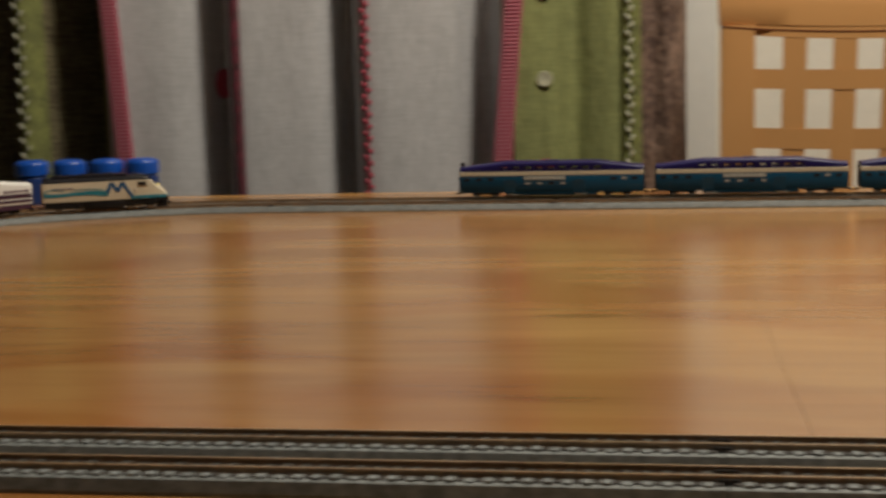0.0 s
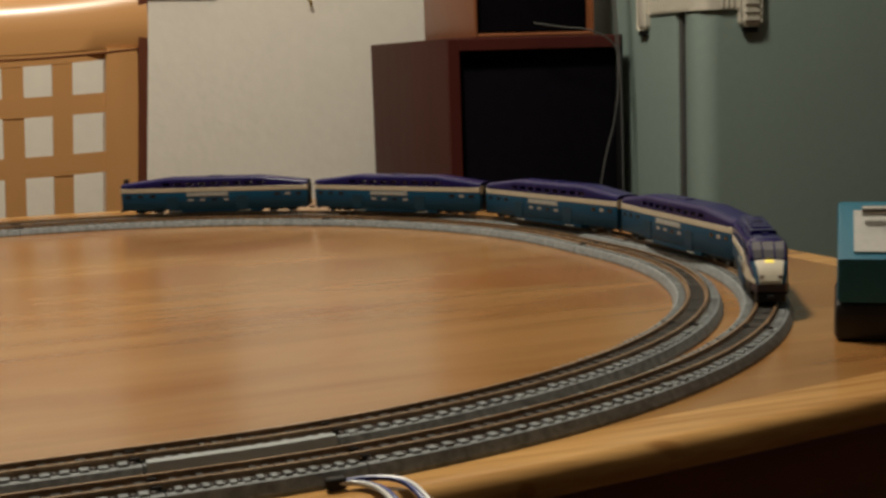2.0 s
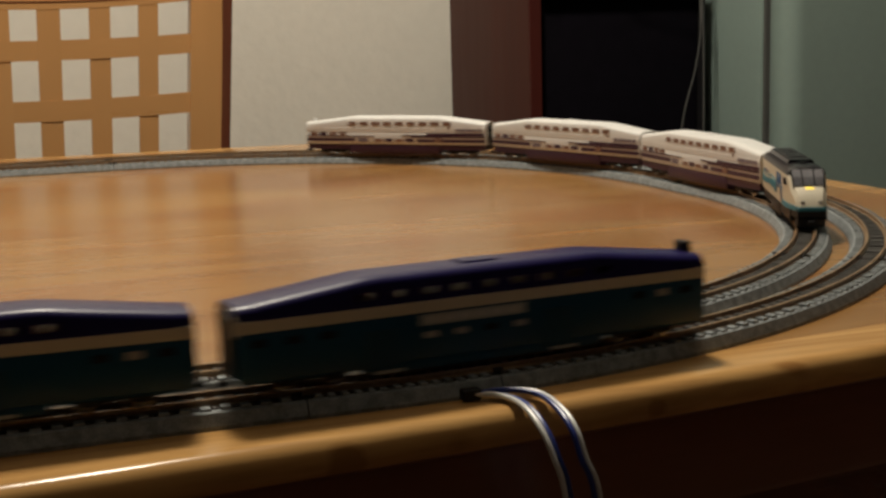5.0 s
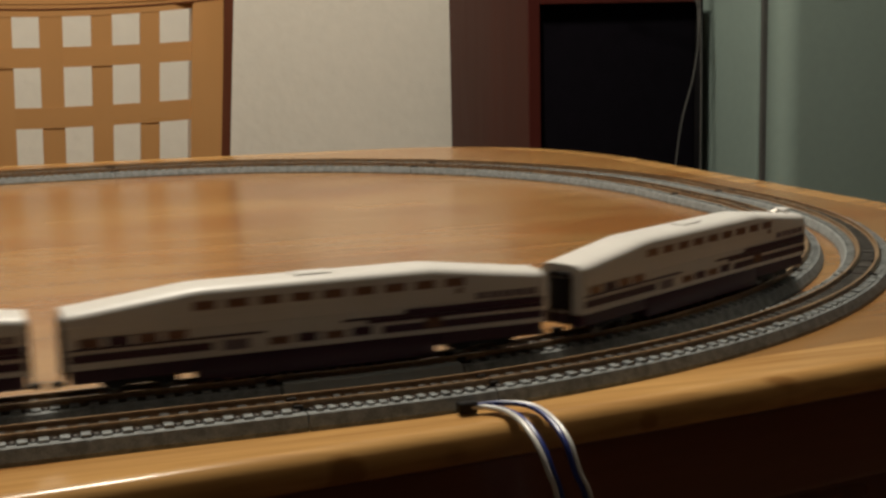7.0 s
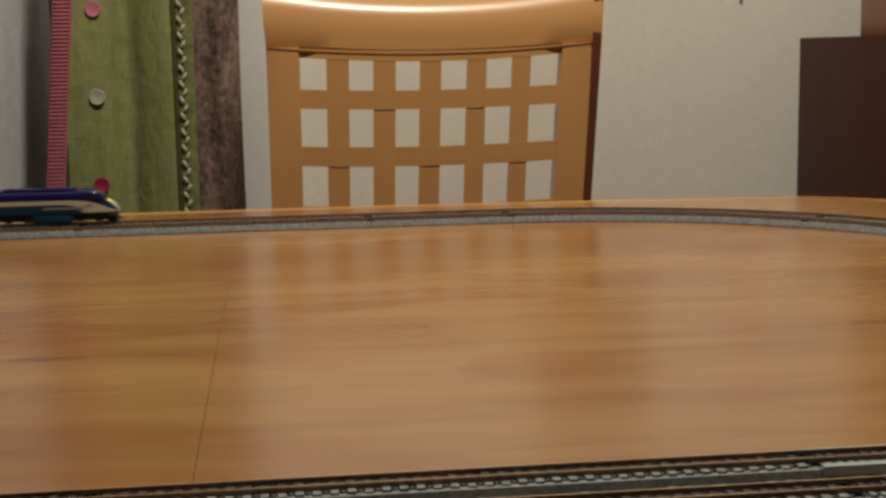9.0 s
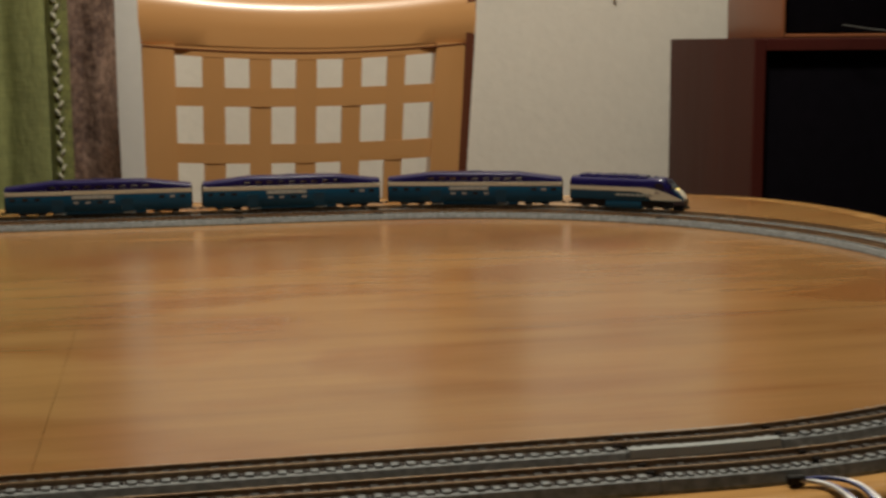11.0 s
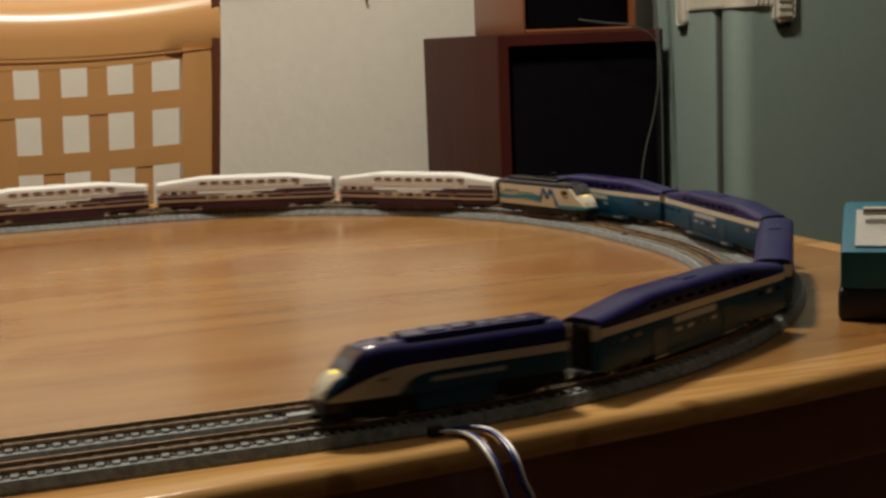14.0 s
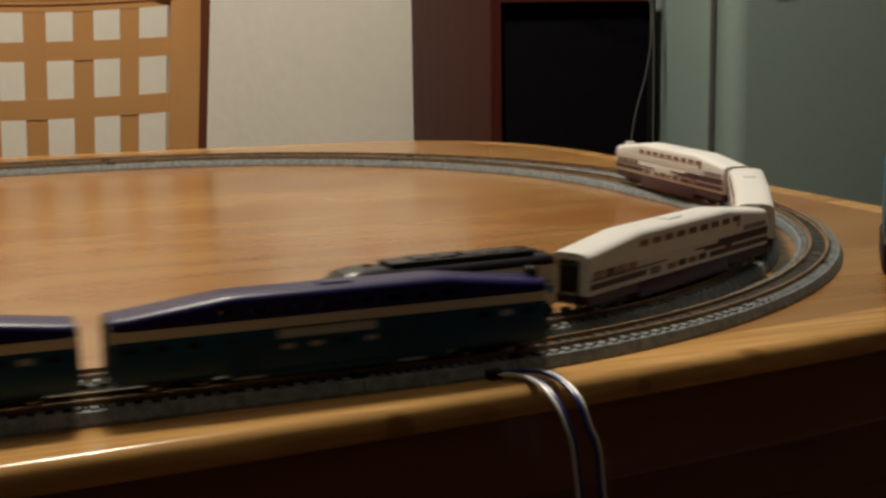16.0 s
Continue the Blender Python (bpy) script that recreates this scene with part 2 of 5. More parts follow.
GLASS_B = mat("brown_tinted_window", (0.25, 0.145, 0.11), 0.2, var=0.25, scale=80)
SCREEN = mat("mirror_windscreen", (0.26, 0.26, 0.29), 0.10, metal=0.75, var=0.2, scale=120)
GLASS_L = mat("pale_clear_window", (0.42, 0.40, 0.38), 0.15, var=0.25, scale=90)
LETTER = mat("pale_grey_lettering", (0.42, 0.44, 0.42), 0.5, var=0.1)
LETTER_D = mat("purple_grey_lettering", (0.20, 0.16, 0.19), 0.5, var=0.1)
YELLOW = mat("yellow_panel", (0.62, 0.42, 0.06), 0.4)
STEEL = mat("bare_steel", (0.45, 0.43, 0.40), 0.35, metal=0.9, var=0.15, scale=80)
HEADLIGHT = mat("lit_headlamp", (1.0, 0.72, 0.12), 0.3, emit=1.1)
SILVER = mat("silver_plate", (0.62, 0.61, 0.58), 0.32, metal=0.6, var=0.1, scale=40)
CTRL_TEAL = mat("teal_plastic", (0.003, 0.110, 0.180), 0.38, var=0.08, scale=30)
CTRL_BLACK = mat("black_base_plastic", (0.012, 0.012, 0.014), 0.45)
WIRE_W = mat("white_wire", (0.70, 0.70, 0.68), 0.35)
WIRE_B = mat("blue_wire", (0.02, 0.04, 0.22), 0.35)
BLUE_LID = mat("glossy_blue_plastic", (0.008, 0.075, 0.42), 0.3, var=0.1)
JAR = mat("blue_jar_plastic", (0.012, 0.045, 0.20), 0.4, var=0.15)
LINEN = mat("white_linen", (0.47, 0.47, 0.49), 0.95, var=0.12, scale=16, bump=0.35, bump_scale=60, stretch=(1, 1, 0.45), weave=420)
GREEN_LINEN = mat("olive_green_linen", (0.235, 0.255, 0.10), 0.95, var=0.2, scale=16, bump=0.7, bump_scale=60, stretch=(1, 1, 0.45), weave=420)
DARK_LINEN = mat("dark_olive_cloth", (0.16, 0.14, 0.075), 0.95, scale=18, bump=0.7, bump_scale=60, dark=(0.075, 0.06, 0.034), spread=0.3, weave=300)
BROWN_PLUSH = mat("brown_crushed_plush", (0.25, 0.165, 0.125), 0.75, spread=0.22, stretch=(1, 1, 0.7), scale=20, bump=1.0, bump_scale=40, dark=(0.085, 0.05, 0.04))
PINK = mat("pink_ribbon", (0.48, 0.09, 0.15), 0.8, var=0.1)
PINK_L = mat("pale_pink_rib", (0.56, 0.19, 0.25), 0.8, var=0.1)
RED = mat("red_bead", (0.34, 0.025, 0.06), 0.5, var=0.2)
WINE = mat("wine_ribbon", (0.16, 0.03, 0.05), 0.8, scale=90, dark=(0.035, 0.01, 0.014), spread=0.2)
BRAID_W = mat("white_braid", (0.46, 0.46, 0.34), 0.8, var=0.1)
BRAID_K = mat("pale_green_braid_knot", (0.50, 0.50, 0.40), 0.85, var=0.15)
BRAID_G = mat("yellow_green_braid", (0.22, 0.24, 0.075), 0.85, scale=60, dark=(0.10, 0.105, 0.04), spread=0.25, bump=0.6, bump_scale=250)
PAPER = mat("white_paper", (0.72, 0.70, 0.66), 0.7, var=0.03)
BRASS = mat("brass_hook", (0.40, 0.28, 0.10), 0.35, metal=0.8)


# ---- mesh helpers ----
def finish(bm, smooth=True):
    bmesh.ops.recalc_face_normals(bm, faces=bm.faces[:])
    if smooth:
        for f in bm.faces:
            f.smooth = True
        for f in bm.faces:
            if len(f.verts) > 5:
                f.smooth = False
        for e in bm.edges:
            if len(e.link_faces) == 2 and e.calc_face_angle(0) > 0.6:
                e.smooth = False


def part(name, bm, material, parent=None, label="", smooth=True):
    finish(bm, smooth)
    me = bpy.data.meshes.new(name)
    bm.to_mesh(me)
    bm.free()
    me.materials.append(material)
    ob = new(name, me)
    if parent is not None:
        ob.parent = parent
    if label:
        tagged(ob, label)
    return ob


def shared(name, me, parent, m):
    ob = new(name, me)
    ob.parent = parent
    ob.matrix_basis = m
    return ob


def box(x0, x1, y0, y1, z0, z1, bevel=0.0, seg=2, bm=None):
    own = bm is None
    bm = bm or bmesh.new()
    r = bmesh.ops.create_cube(bm, size=1)
    for v in r["verts"]:
        v.co = Vector(((x0 + x1) / 2 + v.co.x * (x1 - x0), (y0 + y1) / 2 + v.co.y * (y1 - y0), (z0 + z1) / 2 + v.co.z * (z1 - z0)))
    if bevel:
        es = list({e for v in r["verts"] for e in v.link_edges})
        bmesh.ops.bevel(bm, geom=es, offset=bevel, segments=seg, profile=0.5, affect="EDGES")
    return bm


def extrude_poly(pts, axis, a, b, bevel=0.0, bm=None):
    """A polygon of two coordinates, swept along an axis from a to b."""
    bm = bm or bmesh.new()

    def co(p, t):
        return {"X": (t, p[0], p[1]), "Y": (p[0], t, p[1]), "Z": (p[0], p[1], t)}[axis]
    va = [bm.verts.new(co(p, a)) for p in pts]
    vb = [bm.verts.new(co(p, b)) for p in pts]
    n = len(pts)
    fs = [bm.faces.new(va), bm.faces.new(vb[::-1])]
    for i in range(n):
        bm.faces.new((va[i], va[(i + 1) % n], vb[(i + 1) % n], vb[i]))
    if bevel:
        bmesh.ops.bevel(bm, geom=list({e for f in fs for e in f.edges}), offset=bevel, segments=2, profile=0.5, affect="EDGES")
    return bm


def loft(sections, bm=None, closed=False, caps=True):
    """A skin through rings of points."""
    bm = bm or bmesh.new()
    rings = [[bm.verts.new(p) for p in s] for s in sections]
    n = len(sections[0])
    last = len(rings) if closed else len(rings) - 1
    for i in range(last):
        a, b = rings[i], rings[(i + 1) % len(rings)]
        for j in range(n):
            bm.faces.new((a[j], a[(j + 1) % n], b[(j + 1) % n], b[j]))
    if caps and not closed:
        bm.faces.new(rings[0])
        bm.faces.new(rings[-1][::-1])
    return bm


def tube(points, r, seg=8, bm=None):
    """A round cord through points."""
    pts = [Vector(p) for p in points]
    out = []
    for i, p in enumerate(pts):
        d = (pts[min(i + 1, len(pts) - 1)] - pts[max(i - 1, 0)]).normalized()
        a = d.orthogonal().normalized() if i == 0 else (a - d * a.dot(d)).normalized()
        c = d.cross(a)
        out.append([p + (a * math.cos(2 * math.pi * k / seg) + c * math.sin(2 * math.pi * k / seg)) * r for k in range(seg)])
    return loft(out, bm)


def smooth_line(ctrl, n=8):
    """A Catmull-Rom line through control points."""
    P = [Vector(p) for p in ctrl]
    P = [P[0] * 2 - P[1]] + P + [P[-1] * 2 - P[-2]]
    out = []
    for i in range(1, len(P) - 2):
        for k in range(n):
            t = k / n
            a, b, c, d = P[i - 1:i + 3]
            out.append(0.5 * ((2 * b) + (c - a) * t + (2 * a - 5 * b + 4 * c - d) * t * t + (3 * b - a - 3 * c + d) * t ** 3))
    out.append(P[-2])
    return out


def lathe(profile, seg=24, bm=None, at=(0, 0, 0)):
    """Turns (radius, height) pairs about the upright axis."""
    return loft([[(at[0] + r * math.cos(2 * math.pi * k / seg), at[1] + r * math.sin(2 * math.pi * k / seg), at[2] + z) for k in range(seg)]
                 for r, z in profile], bm)


def thing(name, label, category, m=None, group="", kind=""):
    ob = new(name)
    ob.empty_display_size = 0.02
    if m is not None:
        ob.matrix_world = m
    return tagged(ob, label, category, group, kind)


# ---- the room ----
WALL_Y = 1.56


def room():
    x0, x1, y0 = -3.6, 3.0, -4.6
    tagged(part("floor", box(x0, x1, y0, WALL_Y, -0.05, 0.0), FLOOR), "brown wooden floor under the table", "floor", kind="structure")
    tagged(part("ceiling", box(x0, x1, y0, WALL_Y, 2.7, 2.78), CEIL), "grey painted ceiling", "ceiling", kind="structure")
    tagged(part("wall_north", box(x0, x1, WALL_Y, WALL_Y + 0.1, -0.05, 2.78), PLASTER), "cream wall with rough plaster", "wall", kind="structure")
    tagged(part("wall_south", box(x0, x1, y0 - 0.1, y0, -0.05, 2.78), ROOM_PAINT), "plain muted brown wall", "wall", kind="structure")
    tagged(part("wall_west", box(x0 - 0.1, x0, y0, WALL_Y, -0.05, 2.78), ROOM_PAINT), "plain muted brown wall", "wall", kind="structure")
    tagged(part("wall_east", box(x1, x1 + 0.1, y0, WALL_Y, -0.05, 2.78), ROOM_PAINT), "plain muted brown wall", "wall", kind="structure")
    tagged(part("trim", box(-0.262, -0.196, WALL_Y - 0.055, WALL_Y, 0, 2.2, 0.006), WHITE_TRIM), "white painted frame beside the curtain", "trim", kind="structure")


room()


# ---- the table ----
CX, HALF = -0.35, 0.797          # the table's middle and half length
SEAM = -0.238


def bezier(p, q, r, n=12):
    return [tuple((1 - t) ** 2 * a + 2 * t * (1 - t) * b + t * t * c for a, b, c in zip(p, q, r)) for t in [i / n for i in range(n + 1)]]


def table_outline(inset=0.0):
    """Boat-shaped outline: bowed long sides and rounded corners."""
    right = [(CX + 0.65 * i / 12, -0.082 + 0.14 * (0.65 * i / 12) ** 2) for i in range(12)]
    right += bezier((0.30, -0.0229), (0.425, 0.000), (0.447, 0.16)) + bezier((0.447, 0.62), (0.447, 0.83), (0.30, 0.868))
    right += [(CX + 0.65 * i / 12, 0.868 + 0.03 * (1 - (i / 12) ** 2)) for i in range(11, -1, -1)]
    full = right + [(2 * CX - x, y) for x, y in right[-2:0:-1]]
    out = []
    n = len(full)
    for i, (x, y) in enumerate(full):
        (xa, ya), (xb, yb) = full[i - 1], full[(i + 1) % n]
        d = math.hypot(xb - xa, yb - ya)
        out.append((x - (yb - ya) / d * inset, y + (xb - xa) / d * inset))
    return out


def clip_x(pts, x, keep_right):
    out = []
    for i, p in enumerate(pts):
        q = pts[(i + 1) % len(pts)]
        ip, iq = (p[0] >= x) == keep_right, (q[0] >= x) == keep_right
        if ip:
            out.append(p)
        if ip != iq:
            t = (x - p[0]) / (q[0] - p[0])
            out.append((x, p[1] + t * (q[1] - p[1])))
    return out


def dining_table():
    th = thing("dining_table", "varnished oak dining table with rounded corners and a leaf joint", "table", pose(0, 0, TOP))
    prof = [(0.0070, 0.0), (0.0054, -0.0001), (0.0040, -0.0004), (0.0027, -0.0011), (0.0016, -0.0021), (0.0008, -0.0034), (0.0002, -0.0052), (0.0, -0.0072), (0.0002, -0.0090), (0.0010, -0.0106), (0.0026, -0.0118), (0.0026, -0.040), (0.004, -0.043)]
    for side in (True, False):
        rings = []
        x = SEAM + (0.00010 if side else -0.00010)
        for inset, z in prof:
            full = table_outline(inset)
            rings.append([(px, py, z) for px, py in clip_x(full, x, side)])
        leaf = part("leaf", extrude_poly(clip_x(table_outline(0.0260), x, side), "Z", -0.020, 0.0), OAK, th)
        inner = [[(px, py, z) for px, py in clip_x(table_outline(0.02605), x, side)] for z in (-0.040, 0.0)]
        part("edge_band", loft(inner[1:] + rings[:10], caps=False), OAK_RIM, leaf, "straight-grained oak lipping")
        part("under_edge", loft(rings[9:] + inner[:1], caps=False), UNDER_EDGE, leaf, "red-brown under-edge with shade painted into its colour")
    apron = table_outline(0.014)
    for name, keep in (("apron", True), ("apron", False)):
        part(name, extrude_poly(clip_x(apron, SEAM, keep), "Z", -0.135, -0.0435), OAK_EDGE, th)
    for x in (CX - HALF + 0.20, CX + HALF - 0.20):
        for y in (0.12, 0.68):
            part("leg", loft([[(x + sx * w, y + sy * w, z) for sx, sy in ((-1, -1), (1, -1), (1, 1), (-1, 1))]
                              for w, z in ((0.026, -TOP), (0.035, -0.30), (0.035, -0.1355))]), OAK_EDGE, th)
    return th


dining_table()


# ---- the two ovals of track ----
RI, EE, XL, GAP = 0.3319, 0.0659, -0.62, 0.033
RO = RI + GAP
YC = RI + EE / 2


def lap(r):
    return -2 * XL + 2 * math.pi * r + 2 * EE


def on_track(s, r):
    """Place and heading at the distance s along an oval; s = 0 at the far straight's left end, clockwise from above."""
    s %= lap(r)
    q, h = math.pi * r / 2, EE / 2
    for kind, length in enumerate((-XL, q, EE, q, -XL, q, EE, q)):
        if s < length:
            break
        s -= length
    a = s / r
    c, d = math.cos(a), math.sin(a)
    return [((XL + s, YC + h + r), (1, 0)), ((r * d, YC + h + r * c), (c, -d)), ((r, YC + h - s), (0, -1)), ((r * c, YC - h - r * d), (-d, -c)),
            ((-s, YC - h - r), (-1, 0)), ((XL - r * d, YC - h - r * c), (-c, d)), ((XL - r, YC - h + s), (0, 1)),
            ((XL - r * c, YC + h + r * d), (d, c))][kind]


def sweep(r, s0, s1, prof, bm=None, step=0.012):
    n = max(1, round((s1 - s0) / step))
    rings = []
    for i in range(n + 1):
        (x, y), (hx, hy) = on_track(s0 + (s1 - s0) * i / n, r)
        rings.append([(x - hy * o, y + hx * o, z) for o, z in prof])
    return loft(rings, bm)


def mesh_of(bm, name, material):
    finish(bm)
    me = bpy.data.meshes.new(name)
    bm.to_mesh(me)
    bm.free()
    me.materials.append(material)
    return me


TIE_ME = mesh_of(extrude_poly([(-0.0078, 0.0), (0.0078, 0.0), (0.0078, 0.0009), (0.0074, 0.0012), (-0.0074, 0.0012), (-0.0078, 0.0009)], "X", -0.00125, 0.00125), "sleeper", TIE)
FINE_TIE_ME = mesh_of(extrude_poly([(-0.0078, 0.0), (0.0078, 0.0), (0.0078, 0.0009), (0.0074, 0.0012), (-0.0074, 0.0012), (-0.0078, 0.0009)], "X", -0.0008, 0.0008), "sleeper", TIE)


def track_section(r, s0, s1, kind, near, rng):
    feeder = kind == "feeder"
    label = {"feeder": "short grey feeder track piece", "straight": "straight grey ballasted model track piece",
             "curve": "curved grey ballasted model track piece"}[kind]
    th = thing("track_section", label + " on the oak table", "model track", pose(0, 0, TOP), "track pieces of the two ovals")
    e = 0.00025
    a, b = s0 + e, s1 - e
    part("roadbed", sweep(r, a, b, [(-0.0125, 0), (-0.0125, 0.0012), (-0.0108, 0.0047), (-0.0102, 0.005), (-0.0085, 0.005), (-0.0080, 0.0044), (0.0080, 0.0044),
                                    (0.0085, 0.005), (0.0102, 0.005), (0.0108, 0.0047), (0.0125, 0.0012), (0.0125, 0)]), BALLAST, th, smooth=False)
    for o in (-0.0045, 0.0045):
        part("rail", sweep(r, s0, s1, [(o - 0.0012, 0.0053), (o - 0.0011, 0.0056), (o - 0.0003, 0.0058), (o - 0.0003, 0.0066), (o - 0.0005, 0.0067), (o - 0.0005, 0.0073),
                                       (o + 0.0005, 0.0073), (o + 0.0005, 0.0067), (o + 0.0003, 0.0066), (o + 0.0003, 0.0058), (o + 0.0011, 0.0056), (o + 0.0011, 0.0053)]), RAIL, th)
    pitch = 0.0041 if feeder else 0.0058
    n = round((s1 - s0) / pitch)
    me = FINE_TIE_ME if feeder else TIE_ME
    lumps, infill = bmesh.new(), bmesh.new()
    part("track_bed", sweep(r, a, b, [(-0.0079, 0.0043), (-0.0079, 0.0046), (0.0079, 0.0046), (0.0079, 0.0043)]), BALLAST_TOP, th)
    joined = bmesh.new()
    for i in range(n):
        s = s0 + (s1 - s0) * (i + 0.5) / n
        (x, y), (hx, hy) = on_track(s, r)
        m = Matrix(((hx, -hy, 0, x), (hy, hx, 0, y), (0, 0, 1, 0.0042), (0, 0, 0, 1)))
        if near:
            shared("sleeper", me, th, m)
        else:
            old = len(joined.verts)
            joined.from_mesh(me)
            joined.verts.ensure_lookup_table()
            for v in joined.verts[old:]:
                v.co = m @ v.co
        # the ballast that stands up between the sleepers
        s = s0 + (s1 - s0) * (i + 1.0) / n
        if i == n - 1:
            continue
        (x, y), (hx, hy) = on_track(s, r)
        hw = pitch / 2 - (0.0007 if feeder else 0.0010)
        for o0, o1 in ((-0.0098, -0.0061), (-0.0032, 0.0032), (0.0061, 0.0098)):
            inner = abs(o0 + o1) < 0.001
            top = (0.0059 if inner else 0.0057) + rng.uniform(-0.0002, 0.0003)
            ring = []
            for k, z in ((1.0, 0.0040), (0.72, top)):
                ring.append([(x + hx * u * hw * k - hy * (o0 + (o1 - o0) * (0.5 + (w - 0.5) * (1 if k == 1 else 0.9))),
                              y + hy * u * hw * k + hx * (o0 + (o1 - o0) * (0.5 + (w - 0.5) * (1 if k == 1 else 0.9))), z)
                             for u, w in ((-1, 0), (1, 0), (1, 1), (-1, 1))])
            loft(ring, infill if inner else lumps)
    if len(lumps.verts):
        tagged(part("ballast", lumps, BALLAST, th, smooth=False), kind="stuff")
        tagged(part("dark_infill", infill, BALLAST_TOP, th, smooth=False), kind="stuff")
    if not near:
        tagged(part("sleeper_row", joined, TIE, th, smooth=False), kind="stuff")
    else:
        joined.free()
    if feeder and r < RO:
        part("shoulder", sweep(r, s0 + 0.001, s1 - 0.001, [(-0.0106, 0.0046), (-0.0106, 0.0058), (-0.0088, 0.0060), (-0.0084, 0.0046)]), BALLAST_S, th, "smooth pale grey plastic shoulder")
        part("shoulder", sweep(r, s0 + 0.001, s1 - 0.001, [(0.0084, 0.0046), (0.0084, 0.0061), (0.0116, 0.0059), (0.0121, 0.0028)]), BALLAST_S, th)
    elif not feeder:
        for s in (s0 + 0.0018, s1 - 0.0018):
            for o in (-0.0045, 0.0045):
                (x, y), (hx, hy) = on_track(s, r)
                m = Matrix(((hx, -hy, 0, x - hy * o), (hy, hx, 0, y + hx * o), (0, 0, 1, 0), (0, 0, 0, 1)))
                bm = box(-0.0016, 0.0016, -0.0013, 0.0013, 0.0050, 0.0064, 0.0002, 1)
                bmesh.ops.transform(bm, matrix=m, verts=bm.verts[:])
                part("rail_joiner", bm, TIE, th)
    return th


BALLAST_S = mat("smooth_grey_plastic", (0.34, 0.37, 0.37), 0.5, var=0.06, scale=200, bump=0.2, bump_scale=600)


def ovals():
    rng = random.Random(4)
    for r, fx in ((RI, (0.0405, -0.0215)), (RO, (0.0395, -0.0205))):
        q = math.pi * r / 2
        near0 = -XL + 2 * q + EE           # the near straight begins at x = 0
        cuts = [0, 0.248, 0.496, -XL, -XL + q / 2, -XL + q + EE / 2, -XL + 1.5 * q + EE, near0 - fx[0], near0 - fx[1], near0 + 0.27, near0 + 0.518,
                near0 - XL, near0 - XL + q / 2, near0 - XL + q + EE / 2, near0 - XL + 1.5 * q + EE, lap(r)]
        for i, (a, b) in enumerate(zip(cuts, cuts[1:])):
            kind = "feeder" if i == 7 else "straight" if i in (0, 1, 2, 8, 9, 10) else "curve"
            track_section(r, a, b, kind, True, rng)


ovals()


# ---- vehicles ----
def shell_section(w, z0, h, edge=0.0024):
    """Cross-section of a carriage's upper body: upright sides, a tight roof edge and a barely arched top."""
    half = [(-w, z0), (-w, h - edge * 1.25), (-w + edge * 0.18, h - edge * 0.75), (-w + edge * 0.75, h - edge * 0.28), (-w * 0.45, h - edge * 0.04)]
    return half + [(-x, z) for x, z in half[::-1]]


COACH_L, COACH_W = 0.160, 0.0097
BELT0, BELT1, END_H, MID_H = 0.0206, 0.0244, 0.0292, 0.0338
WIN0, WIN1 = 0.0264, 0.0288


def roof_height(x):
    k = (COACH_L / 2 - abs(x)) / COACH_L
    return END_H + (MID_H - END_H) * min(1, max(0, (k - 0.03) / 0.225))


def bogie(parent, x, span=0.0165):
    bm = box(x - span / 2 - 0.004, x + span / 2 + 0.004, -0.0062, 0.0062, 0.0028, 0.0062, 0.0006, 1)
    b = part("bogie", bm, BLACK_P, parent)
    for y in (-0.0066, 0.0066):
        part("side_frame", extrude_poly([(x - span / 2 - 0.003, 0.0024), (x - span / 2 + 0.003, 0.0020), (x - 0.003, 0.0034), (x + 0.003, 0.0034), (x + span / 2 - 0.003, 0.0020),
                                         (x + span / 2 + 0.003, 0.0024), (x + span / 2 + 0.003, 0.0050), (x - span / 2 - 0.003, 0.0050)], "Y", y - 0.0006, y + 0.0006), BLACK_P, b)
    for dx in (-span / 2, span / 2):
        for y in (-0.0047, 0.0047):
            bm = bmesh.new()
            loft([[(x + dx + rr * math.cos(2 * math.pi * k / 14), y + yy, 0.0027 + rr * math.sin(2 * math.pi * k / 14)) for k in range(14)]
                  for rr, yy in ((0.0026, -0.0008), (0.0026, 0.0006), (0.0012, 0.0009))], bm)
            part("wheel", bm, STEEL, b)
    return b


def coupler(parent, x, sign):
    bm = box(min(x, x + sign * 0.0042), max(x, x + sign * 0.0042), -0.0012, 0.0012, 0.0030, 0.0046, 0.0003, 1)
    box(x + sign * 0.0036 - 0.0008, x + sign * 0.0036 + 0.0008, -0.0022, 0.0012, 0.0024, 0.0048, 0.0003, 1, bm)
    part("coupler", bm, BLACK_P, parent)


def side_panel(parent, name, u0, u1, z0, z1, y, material, proud=0.00022, label=""):
    """A flat piece set into a side's skin; u runs from the viewer's left to right along that side, y is the signed half width."""
    s = 1 if y > 0 else -1
    x0, x1 = sorted((-s * u0, -s * u1))
    return part(name, box(x0, x1, min(y - s * 0.0003, y + s * proud), max(y - s * 0.0003, y + s * proud), z0, z1), material, parent, label)


